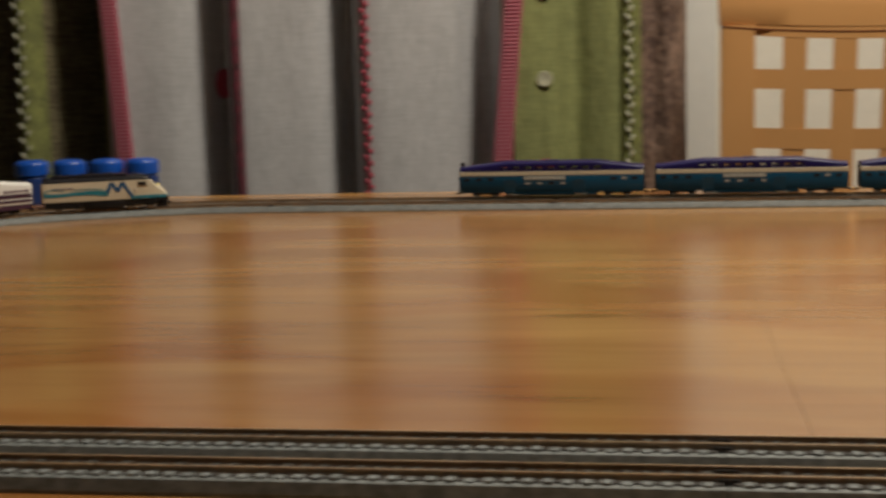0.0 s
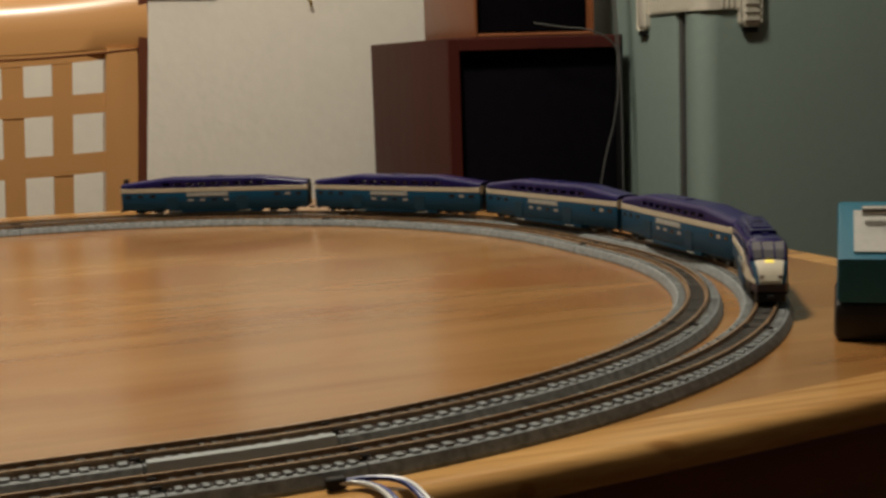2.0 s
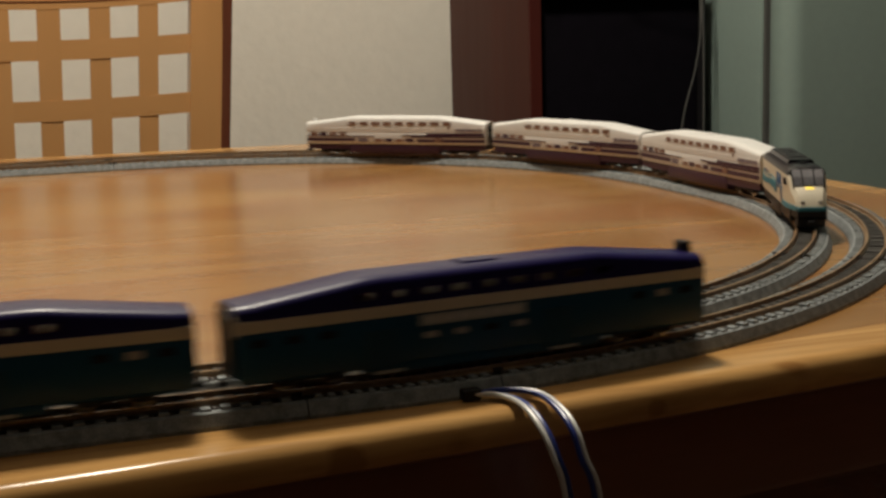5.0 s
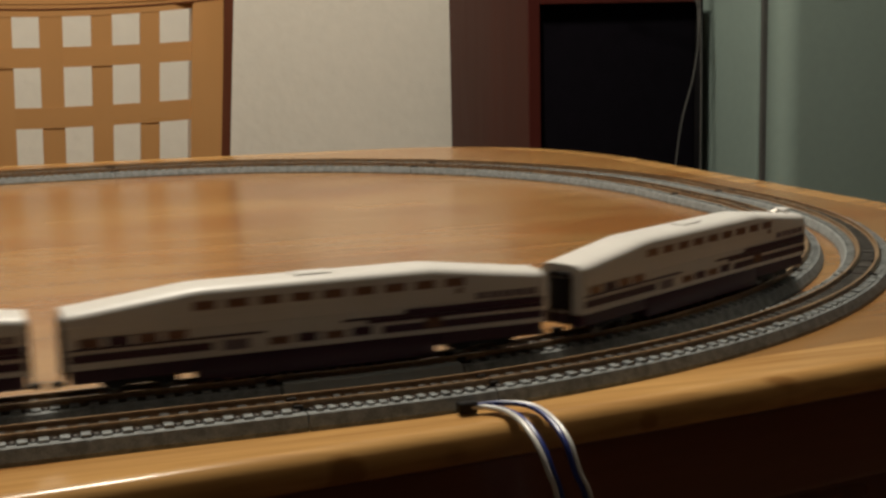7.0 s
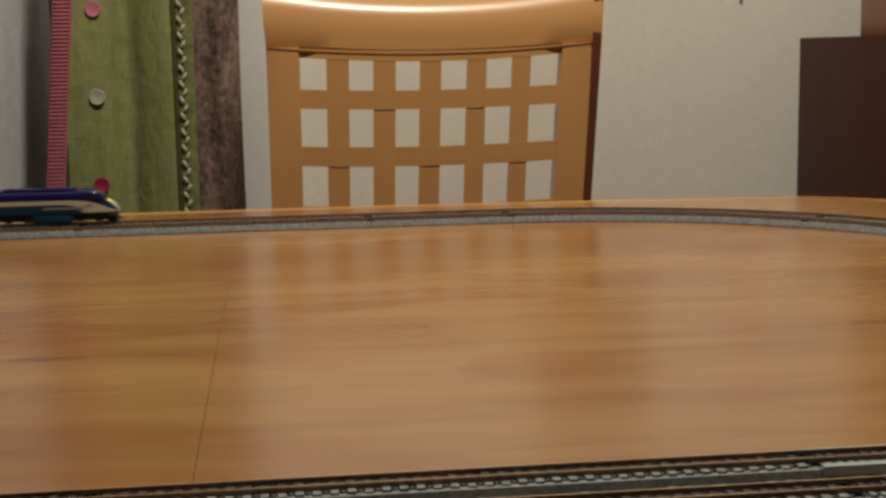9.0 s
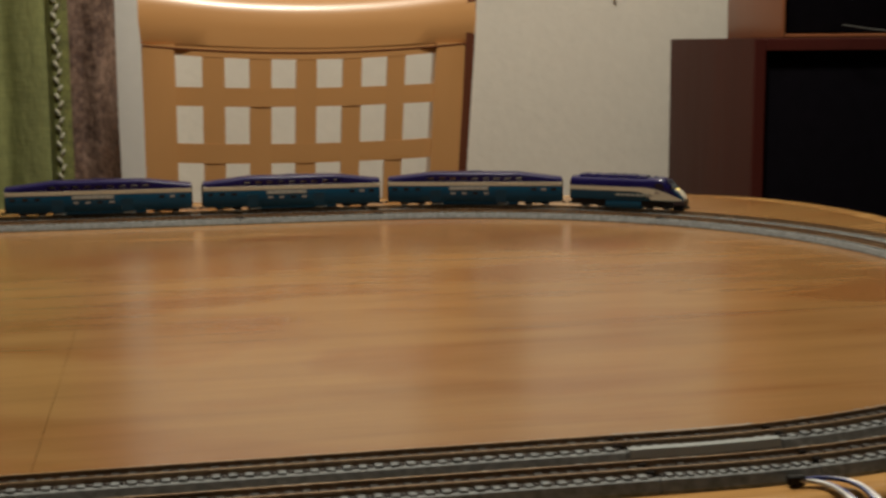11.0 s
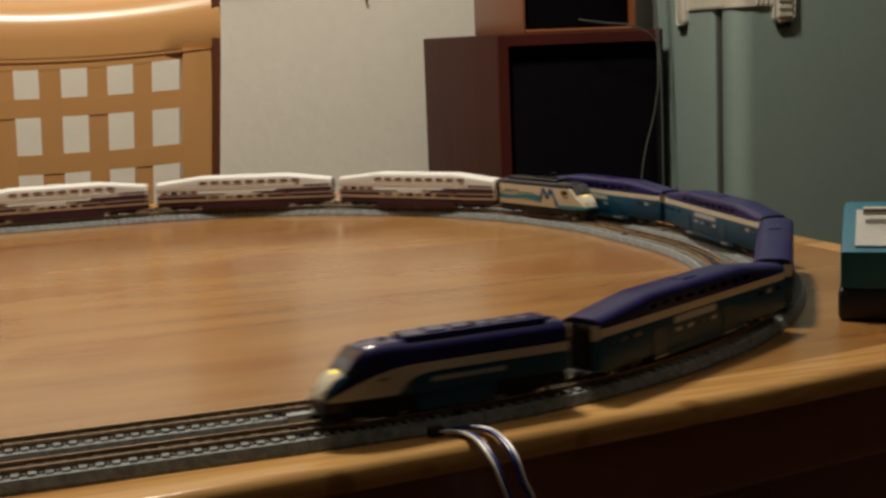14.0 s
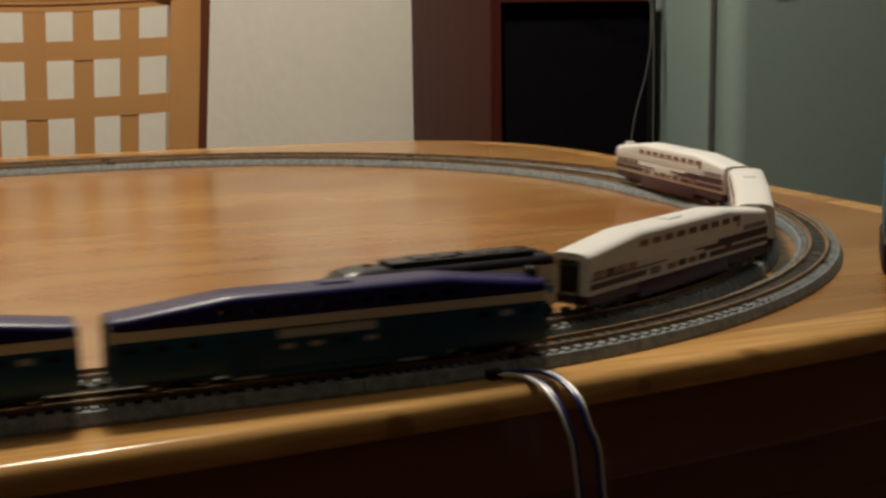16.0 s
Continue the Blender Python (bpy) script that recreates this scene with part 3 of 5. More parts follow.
def coach_shell(parent, upper, lower, belt, skirt, floor_z, skirt_z, glazed=False):
    """Body in courses: skirt, lower side, belt stripe, upper side with the stepped roof."""
    L, W = COACH_L / 2, COACH_W
    xs = [-L, -L + 0.0012, -L + 0.005, -L + 0.02, -L + 0.0395, -L + 0.043, -0.02, 0, 0.02, L - 0.043, L - 0.0395, L - 0.02, L - 0.005, L - 0.0012, L]
    part("lower_side", box(-L, L, -W, W, floor_z, BELT0, 0.0006, 2), lower, parent)
    part("belt_stripe", box(-L + 0.0001, L - 0.0001, -W - 0.0001, W + 0.0001, BELT0 - 0.0002, BELT1, 0.0003, 1), belt, parent)
    def rings(stations, base):
        out = []
        for x in stations:
            e = min(1, (L - abs(x)) / 0.004)
            out.append([(x, y, z) for y, z in shell_section(W - 0.0005 * (1 - e), base, roof_height(x) - 0.0004 * (1 - e))])
        return out
    if not glazed:
        part("roof", loft(rings(xs, BELT1 - 0.0004)), upper, parent)
    else:
        # open window band between the sill and the roof, with posts
        q = 0.0460
        part("end_block", loft(rings([x for x in xs if x < -q] + [-q], BELT1 - 0.0004)), upper, parent)
        part("end_block", loft(rings([q] + [x for x in xs if x > q], BELT1 - 0.0004)), upper, parent)
        part("window_sill", box(-q, q, -W, W, BELT1 - 0.0003, WIN0), upper, parent)
        part("roof", loft(rings([-q] + [x for x in xs if abs(x) < q] + [q], WIN1)), upper, parent)
        for s in (-1, 1):
            edges = [-q] + [u for i in range(9) for u in (-0.0405 + i * 0.0101 - 0.0029, -0.0405 + i * 0.0101 + 0.0029)] + [q]
            for i in range(10):
                y0, y1 = sorted((s * W, s * (W - 0.0007)))
                part("window_post", box(edges[2 * i], edges[2 * i + 1], y0, y1, WIN0, WIN1), upper, parent)
    part("skirt", box(-0.040, 0.040, -W + 0.0003, W - 0.0003, 0.0018, skirt_z, 0.0006, 2), skirt, parent)
    for sx in (-1, 1):
        x0, x1 = sorted((sx * 0.0402, sx * (L - 0.001)))
        part("end_skirt", box(x0, x1, -W + 0.0005, W - 0.0005, min(0.0052, skirt_z - 0.0012), skirt_z, 0.0004, 1), skirt, parent)
        part("end_door", box(min(sx * L, sx * (L + 0.0009)), max(sx * L, sx * (L + 0.0009)), -0.0036, 0.0036, floor_z + 0.001, 0.0232, 0.0003, 1), BLACK_P, parent)
        part("diaphragm", loft([[(sx * (L + d), y, z) for y, z in ((-0.0048, 0.006), (-0.0048, 0.0245), (-0.0036, 0.0258), (0.0036, 0.0258), (0.0048, 0.0245), (0.0048, 0.006), (0.0038, 0.006), (0.0038, 0.0240), (-0.0038, 0.0240), (-0.0038, 0.006))]
                                for d in (-0.0002, 0.0011)]), BLACK_P, parent)
        coupler(parent, sx * (L - 0.0004), sx)
        bogie(parent, sx * 0.0575)
    part("roof_vent", box(-0.006, 0.006, -0.0035, 0.0035, MID_H - 0.0004, MID_H + 0.0005, 0.0002, 1), upper, parent)


def true_height(th, k=0.94):
    """Brings a carriage's heights to the scale of its length."""
    for ob in th.children_recursive:
        for v in ob.data.vertices:
            v.co.z *= k
    return th


def blue_coach(tail=False):
    th = thing("passenger_coach", "bi-level model coach with indigo roof, cream stripe and teal sides", "model train", None, "coaches of the teal train")
    coach_shell(th, PURPLE, TEAL, CREAM, TEAL, 0.0052, 0.0056, True)
    for s in (-1, 1):
        y = s * COACH_W
        for i in range(9):
            u = -0.0405 + i * 0.0101
            side_panel(th, "upper_window", u - 0.0029, u + 0.0029, WIN0, WIN1, y - s * 0.0004, GLASS_C, 0.0001)
        board = side_panel(th, "nameboard", -0.0235, 0.0125, 0.0163, 0.0198, y, LETTER, 0.0002, "pale grey nameboard with unreadable lettering")
        for i in range(6):
            side_panel(board, "letter_bar", -0.0215 + i * 0.0055, -0.0175 + i * 0.0055, 0.0172, 0.0190, y + s * 0.0002, LETTER_W, 0.0001)
        for i in range(4):
            u = -0.020 + i * 0.0102
            side_panel(th, "lower_window", u - 0.0022, u + 0.0022, 0.0122, 0.0142, y, GLASS_L if i in (0, 1, 3) else GLASS_D, 0.0002)
        for i in range(6):
            u = (-0.076, -0.0655, -0.055, 0.052, 0.061, 0.070)[i]
            side_panel(th, "end_window", u, u + 0.0046, 0.0160, 0.0184, y, GLASS_D if i != 4 else GLASS_L, 0.0002)
        for u in (-0.036, 0.024):
            side_panel(th, "door", u - 0.0050, u + 0.0050, 0.0048, 0.0165, y, TEAL_S, 0.00035)
        for u in (-0.034, 0.026):
            side_panel(th, "sill_plate", u - 0.005, u + 0.005, 0.0024, 0.0034, y - s * 0.0003, LETTER, 0.0003)
        side_panel(th, "sill_rail", -0.041, 0.041, 0.0018, 0.0023, y - s * 0.0003, BLACK_P, 0.0003)
    for sx in (-1, 1):
        x = sx * COACH_L / 2
        for y0, y1 in ((-0.0092, -0.0049), (0.0049, 0.0092)):
            part("end_panel", box(min(x, x + sx * 0.0004), max(x, x + sx * 0.0004), y0, y1, 0.0190, 0.0256, 0.0002, 1), CREAM, th, "cream end wall panel")
    if tail:
        part("marker_lamp", box(-0.0796, -0.0764, -0.0030, 0.0030, END_H - 0.0006, END_H + 0.0034, 0.0006, 2), BLACK_P, th, "dark marker lamp on the roof end")
    return true_height(th)


def white_coach(tail=False):
    th = thing("passenger_coach", "white bi-level model coach with maroon stripes and brown windows", "model train", None, "coaches of the white train")
    coach_shell(th, WHITE_P, WHITE_P, WHITE_P, MAROON, 0.0098, 0.0102)
    for s in (-1, 1):
        y = s * COACH_W
        for i in range(9):
            u = -0.0372 + i * 0.0105
            side_panel(th, "upper_window", u - 0.0036, u + 0.0036, 0.0262, 0.0292, y - s * 0.0001, GLASS_B, 0.0003)
        side_panel(th, "side_stripe", -0.0790, -0.035, 0.0124, 0.0150, y, MAROON, 0.0003)
        side_panel(th, "thin_stripe", -0.0790, -0.018, 0.0164, 0.0171, y, MAROON, 0.0003)
        for i in range(4):
            u = -0.076 + i * 0.0088
            side_panel(th, "end_window", u, u + 0.0066, 0.0173, 0.0202, y, GLASS_B if i != 1 else MAROON, 0.0003)
        side_panel(th, "emblem", -0.0320, -0.0235, 0.0118, 0.0152, y, LETTER_D, 0.0003, "grey emblem with unreadable lettering")
        for i in range(4):
            u = -0.017 + i * 0.0092
            side_panel(th, "lower_window", u, u + 0.0068, 0.0120, 0.0146 + 0.0004 * (i % 2), y, MAROON if i % 2 else GLASS_B, 0.0003)
        side_panel(th, "thin_stripe", 0.0075, 0.030, 0.0172, 0.0180, y, MAROON, 0.0003)
        side_panel(th, "side_stripe", 0.016, 0.0790, 0.0158, 0.0171, y, MAROON, 0.0003)
        side_panel(th, "side_stripe", 0.029, 0.0790, 0.0173, 0.0196, y, MAROON, 0.00035)
        side_panel(th, "side_stripe", 0.021, 0.0790, 0.0118, 0.0144, y, MAROON, 0.0003)
        side_panel(th, "door", 0.036, 0.042, 0.0122, 0.0157, y, GLASS_B, 0.0004)
        for i in range(5):
            u = 0.0545 + i * 0.0046
            side_panel(th, "letter_bar", u, u + 0.0037, 0.0208, 0.0232, y, LETTER_D, 0.0003)
        side_panel(th, "marker", 0.0475, 0.0495, 0.0236, 0.0256, y, GLASS_B, 0.0003)
    if tail:
        part("horn", box(-0.0785, -0.0755, -0.003, 0.003, 0.0288, 0.0312, 0.0005, 1), WHITE_P, th)
        part("horn", box(-0.0715, -0.0695, -0.0015, 0.0015, 0.0292, 0.0310, 0.0005, 1), STEEL, th)
    return true_height(th)


LOCO_L = 0.1055


def locomotive(livery):
    teal = livery == "teal"
    th = thing("locomotive", ("streamlined model locomotive in indigo, cream and teal, headlamp lit" if teal else
                              "streamlined cream model locomotive with black roof and blue wave stripe"), "model train", None, "")
    R, F, W = -LOCO_L / 2, LOCO_L / 2, 0.0097
    body_m, roof_m = (TEAL, PURPLE_G) if teal else (CREAM, ROOF_BLACK)
    H, z0 = 0.0298, 0.0088
    # the cab roof rounds over into a raked windscreen and a short falling nose: (x, top, half width)
    nose = [(R, H - 0.0012, W - 0.0003), (R + 0.0012, H - 0.0006, W), (R + 0.0072, H - 0.0006, W), (F - 0.0360, H - 0.0006, W), (F - 0.0300, H, W), (F - 0.0220, H, W), (F - 0.0190, H - 0.0004, W * 0.995),
            (F - 0.0165, H - 0.0016, W * 0.975), (F - 0.0120, 0.0240, W * 0.93), (F - 0.0085, 0.0196, W * 0.88), (F - 0.0045, 0.0172, W * 0.80), (F - 0.0015, 0.0140, W * 0.72), (F, 0.0105, W * 0.66)]

    def width(x):
        for (xa, _, wa), (xb, _, wb) in zip(nose, nose[1:]):
            if x <= xb:
                return wa + (wb - wa) * max(0, x - xa) / (xb - xa)
        return nose[-1][2]

    def side_strip(name, stations, s, material, label="", proud=0.0003):
        """A band laid on one side, following the taper of the nose; stations are (x, bottom, top)."""
        return part(name, loft([[(x, s * (width(x) - 0.0005), a), (x, s * (width(x) + proud), a), (x, s * (width(x) + proud), b), (x, s * (width(x) - 0.0005), b)]
                                for x, a, b in stations]), material, th, label, smooth=False)
    belt = 0.0190 if teal else 0.0250
    low, up = [], []
    for x, h, w in nose:
        t = min(h, belt)
        d = 0.0022 if t < belt else 0.0
        low.append([(x, -w * 0.985, z0), (x, -w, z0 + 0.0008), (x, -w, t - d), (x, -w + d * 0.8, t), (x, w - d * 0.8, t), (x, w, t - d), (x, w, z0 + 0.0008), (x, w * 0.985, z0)])
        if h > belt + 0.0016:
            up.append([(x, y, z) for y, z in shell_section(w - 0.0001, belt - 0.0002, h, min(0.0036, (h - belt) * 0.7))])
    part("body", loft(low), body_m, th)
    part("roof", loft(up), roof_m, th)
    slope = ((F - 0.0082, 0.0195, W * 0.88), (F - 0.0045, 0.0173, W * 0.80), (F - 0.0015, 0.0141, W * 0.72), (F + 0.0003, 0.0107, W * 0.66))
    part("nose_panel", loft([[(x, -w * 0.80, h + 0.0003), (x, -w * 0.5, h + 0.0006), (x, w * 0.5, h + 0.0006), (x, w * 0.80, h + 0.0003), (x, w * 0.80, h - 0.0022), (x, -w * 0.80, h - 0.0022)]
                             for x, h, w in slope]), CREAM, th, "cream nose panel")
    part("chin", loft([[(x, -w - 0.0002, 0.0060), (x, -w - 0.0002, 0.0097), (x, w + 0.0002, 0.0097), (x, w + 0.0002, 0.0060)]
                       for x, w in ((F - 0.0080, W * 0.87), (F - 0.0045, W * 0.80), (F - 0.0015, W * 0.72), (F + 0.0006, W * 0.66))]), CHIN if teal else BLACK_P, th, smooth=False)
    part("windscreen_surround", loft([[(x, -w * 0.90, h + 0.0002), (x, w * 0.90, h + 0.0002), (x, w * 0.90, h - 0.0008), (x, -w * 0.90, h - 0.0008)]
                                     for x, h, w in ((F - 0.0162, H - 0.0019, W * 0.95), (F - 0.0120, 0.0240, W * 0.92), (F - 0.0088, 0.0200, W * 0.88))]), PURPLE if teal else BLACK_P, th, smooth=False)
    for y0, y1 in ((-0.82, -0.36), (-0.28, 0.28), (0.36, 0.82)):
        part("windscreen", loft([[(x, w * y0, h + 0.0005), (x, w * y1, h + 0.0005), (x, w * y1, h - 0.0006), (x, w * y0, h - 0.0006)]
                                 for x, h, w in ((F - 0.0158, H - 0.0024, W * 0.95), (F - 0.0120, 0.0240, W * 0.92), (F - 0.0090, 0.0203, W * 0.88))]), SCREEN, th, smooth=False)
    part("headlamp", box(F - 0.0086, F - 0.0064, -0.0020, 0.0020, 0.0184, 0.0201, 0.0003, 1), HEADLIGHT, th, "glowing yellow headlamp")
    for s in (-1, 1):
        y = s * W
        zw = 0.0214 if teal else 0.0200
        part("cab_window", extrude_poly([(F - 0.0250, zw), (F - 0.0172, zw), (F - 0.0192, zw + 0.0034), (F - 0.0250, zw + 0.0034)], "Y", y - 0.0006, y + 0.0002), GLASS_D, th)
        part("ditch_light", box(F - 0.0022, F - 0.0004, s * 0.0042 - 0.0010, s * 0.0042 + 0.0010, 0.0122, 0.0140, 0.0002, 1), STEEL, th)
        for x in (F - 0.0275, F - 0.0330):
            part("grab_rail", tube([(x, y + s * 0.0006, 0.0105), (x, y + s * 0.0006, 0.0185)], 0.00018, 6), STEEL if not teal else CREAM, th)
        if teal:
            side_strip("sweep_stripe", [(R + 0.0003, 0.0169, 0.0205), (F - 0.0470, 0.0169, 0.0205), (F - 0.0410, 0.0166, 0.0205), (F - 0.0365, 0.0156, 0.0205), (F - 0.0330, 0.0139, 0.0203), (F - 0.0308, 0.0115, 0.0201),
                                        (F - 0.0296, 0.0098, 0.0200), (F - 0.0260, 0.0098, 0.0196), (F - 0.0210, 0.0098, 0.0185), (F - 0.0140, 0.0098, 0.0163), (F - 0.0085, 0.0098, 0.0140), (F - 0.0045, 0.0098, 0.0122),
                                        (F - 0.0015, 0.0098, 0.0108)], s, CREAM, "cream stripe sweeping down to the nose")
            side_strip("cab_side", [(F - 0.0300, 0.0200, 0.0204), (F - 0.0260, 0.0196, 0.0208), (F - 0.0210, 0.0185, 0.0208), (F - 0.0140, 0.0163, 0.0208), (F - 0.0105, 0.0149, 0.0192), (F - 0.0085, 0.0141, 0.0173), (F - 0.0045, 0.0123, 0.0148)],
                       s, PURPLE, "indigo cab side above the stripe", 0.0002)
            board = side_panel(th, "nameboard", -0.010, 0.024, 0.0124, 0.0150, y, LETTER_T, 0.0003, "teal nameboard with unreadable pale lettering")
            for i in range(7):
                side_panel(board, "letter_bar", -0.0085 + i * 0.0046, -0.0050 + i * 0.0046, 0.0130, 0.0145, y + s * 0.0003, LETTER, 0.0002)
            part("cab_number", box(F - 0.0255, F - 0.0215, min(y + s * 0.0002, y + s * 0.0005), max(y + s * 0.0002, y + s * 0.0005), 0.0160, 0.0170), LETTER_D, th)
        else:
            # wave stripe, thin upper wave and zigzag emblem
            wave = [(R + 0.0010 + 0.0045 * i, 0.0168 - 0.0008 * math.sin(i * 0.55)) for i in range(13)]
            back = [(x, z - 0.0036 + 0.0008 * math.sin(i * 0.4)) for i, (x, z) in enumerate(wave)][::-1]
            part("wave_stripe", extrude_poly(wave + back, "Y", y - 0.0003, y + 0.0003), TEAL_L, th, "teal wave stripe", smooth=False)
            for x0, length in ((R + 0.024, 0.026), (R + 0.001, 0.017)):
                arc = [(x0 + length * i / 8, 0.0180 + 0.0016 * math.sin(math.pi * i / 8)) for i in range(9)]
                part("thin_wave", extrude_poly(arc + [(x, z - 0.0006) for x, z in arc[::-1]], "Y", y - 0.0003, y + 0.0003), TEAL_L, th, smooth=False)
            zig = [(F - 0.0520, 0.0140), (F - 0.0475, 0.0238), (F - 0.0425, 0.0156), (F - 0.0385, 0.0238), (F - 0.0300, 0.0098)]
            rings = [[(x - 0.0017, y - 0.0003, z), (x + 0.0017, y - 0.0003, z), (x + 0.0017, y + 0.00035, z), (x - 0.0017, y + 0.00035, z)] for x, z in zig]
            part("emblem", loft(rings), TEAL_D, th, "blue zigzag emblem", smooth=False)
            side_strip("bow_stripe", [(F - 0.0315, 0.0090, 0.0112), (F - 0.0200, 0.0090, 0.0115), (F - 0.0085, 0.0090, 0.0115), (F - 0.0010, 0.0090, 0.0112)], s, TEAL_L, "", 0.0004)
            if s > 0:
                part("bow_band", box(F - 0.0012, F + 0.0008, -W * 0.67, W * 0.67, 0.0092, 0.0110, 0.0002, 1), TEAL_L, th)
            side_panel(th, "letter_bar", s * -(R + 0.008) if s > 0 else R + 0.008, s * -(R + 0.026) if s > 0 else R + 0.026, 0.0196, 0.0206, y, LETTER_D, 0.0003)
    part("end_wall", box(R - 0.0006, R + 0.0002, -0.0088, 0.0088, 0.0085, 0.0242), YELLOW, th)
    part("end_door", box(R - 0.0012, R - 0.0004, -0.003, 0.003, 0.0065, 0.0225, 0.0003, 1), BLACK_P, th)
    # raised engine hatches behind the cab, ending in a step
    deck = part("roof_deck", extrude_poly([(-0.0066, H - 0.0010), (-0.0060, H + 0.0008), (-0.0050, H + 0.0012), (0.0050, H + 0.0012), (0.0060, H + 0.0008), (0.0066, H - 0.0010)], "X", R + 0.0078, F - 0.0345), roof_m, th, smooth=False)
    for x in (R + 0.0145, R + 0.0240, R + 0.0335):
        part("roof_fan", lathe([(0.0038, 0), (0.0038, 0.0004), (0.0032, 0.0007), (0.001, 0.0007)], 14, at=(x, 0, H + 0.0010)), roof_m, deck)
    for x in (R + 0.0450, R + 0.0560):
        part("roof_hatch", box(x - 0.0042, x + 0.0042, -0.0046, 0.0046, H + 0.0008, H + 0.0018, 0.0003, 1), roof_m, deck)
    part("exhaust", box(R + 0.0385, R + 0.0398, -0.003, 0.003, H + 0.0010, H + 0.0022, 0.0003, 1), BLACK_P, deck)
    part("horn", box(F - 0.0285, F - 0.0262, -0.0016, 0.0016, H - 0.0002, H + 0.0009, 0.0003, 1), roof_m, th)
    part("frame", box(R + 0.001, F - 0.0085, -0.0091, 0.0091, 0.0034, z0 + 0.0004, 0.0004, 1), BLACK_P, th)
    part("fuel_tank", box(-0.019, 0.015, -0.0094, 0.0094, 0.0014, 0.0086, 0.0008, 2), TEAL if teal else BLACK_P, th)
    part("pilot", extrude_poly([(F - 0.0095, 0.0010), (F - 0.0008, 0.0010), (F + 0.0004, 0.0050), (F - 0.0006, 0.0059), (F - 0.0095, 0.0059)], "Y", -0.0068, 0.0068, 0.0006), BLACK_P, th)
    for sx in (R + 0.021, F - 0.024):
        bogie(th, sx, 0.0172)
    coupler(th, R, -1)
    coupler(th, F - 0.001, 1)
    return th


CHIN = mat("dark_maroon_chin_paint", (0.045, 0.03, 0.04), 0.4, var=0.1)
TEAL_S = mat("teal_paint_door", (0.003, 0.046, 0.088), 0.38, var=0.08)
LETTER_W = mat("white_lettering", (0.55, 0.56, 0.54), 0.5, var=0.08)
LETTER_T = mat("greyed_teal", (0.10, 0.15, 0.16), 0.5, var=0.08)
TEAL_L = mat("sea_blue_paint", (0.02, 0.20, 0.27), 0.4, var=0.08)
TEAL_D = mat("deep_blue_paint", (0.02, 0.10, 0.24), 0.4, var=0.08)

BLUE_TRAIN = [locomotive("teal")]
first = blue_coach()
BLUE_TRAIN += [first] + [copy_thing(first, Matrix()) for _ in range(2)] + [blue_coach(tail=True)]
WHITE_TRAIN = [locomotive("white")]
first = white_coach()
WHITE_TRAIN += [first, copy_thing(first, Matrix()), white_coach(tail=True)]


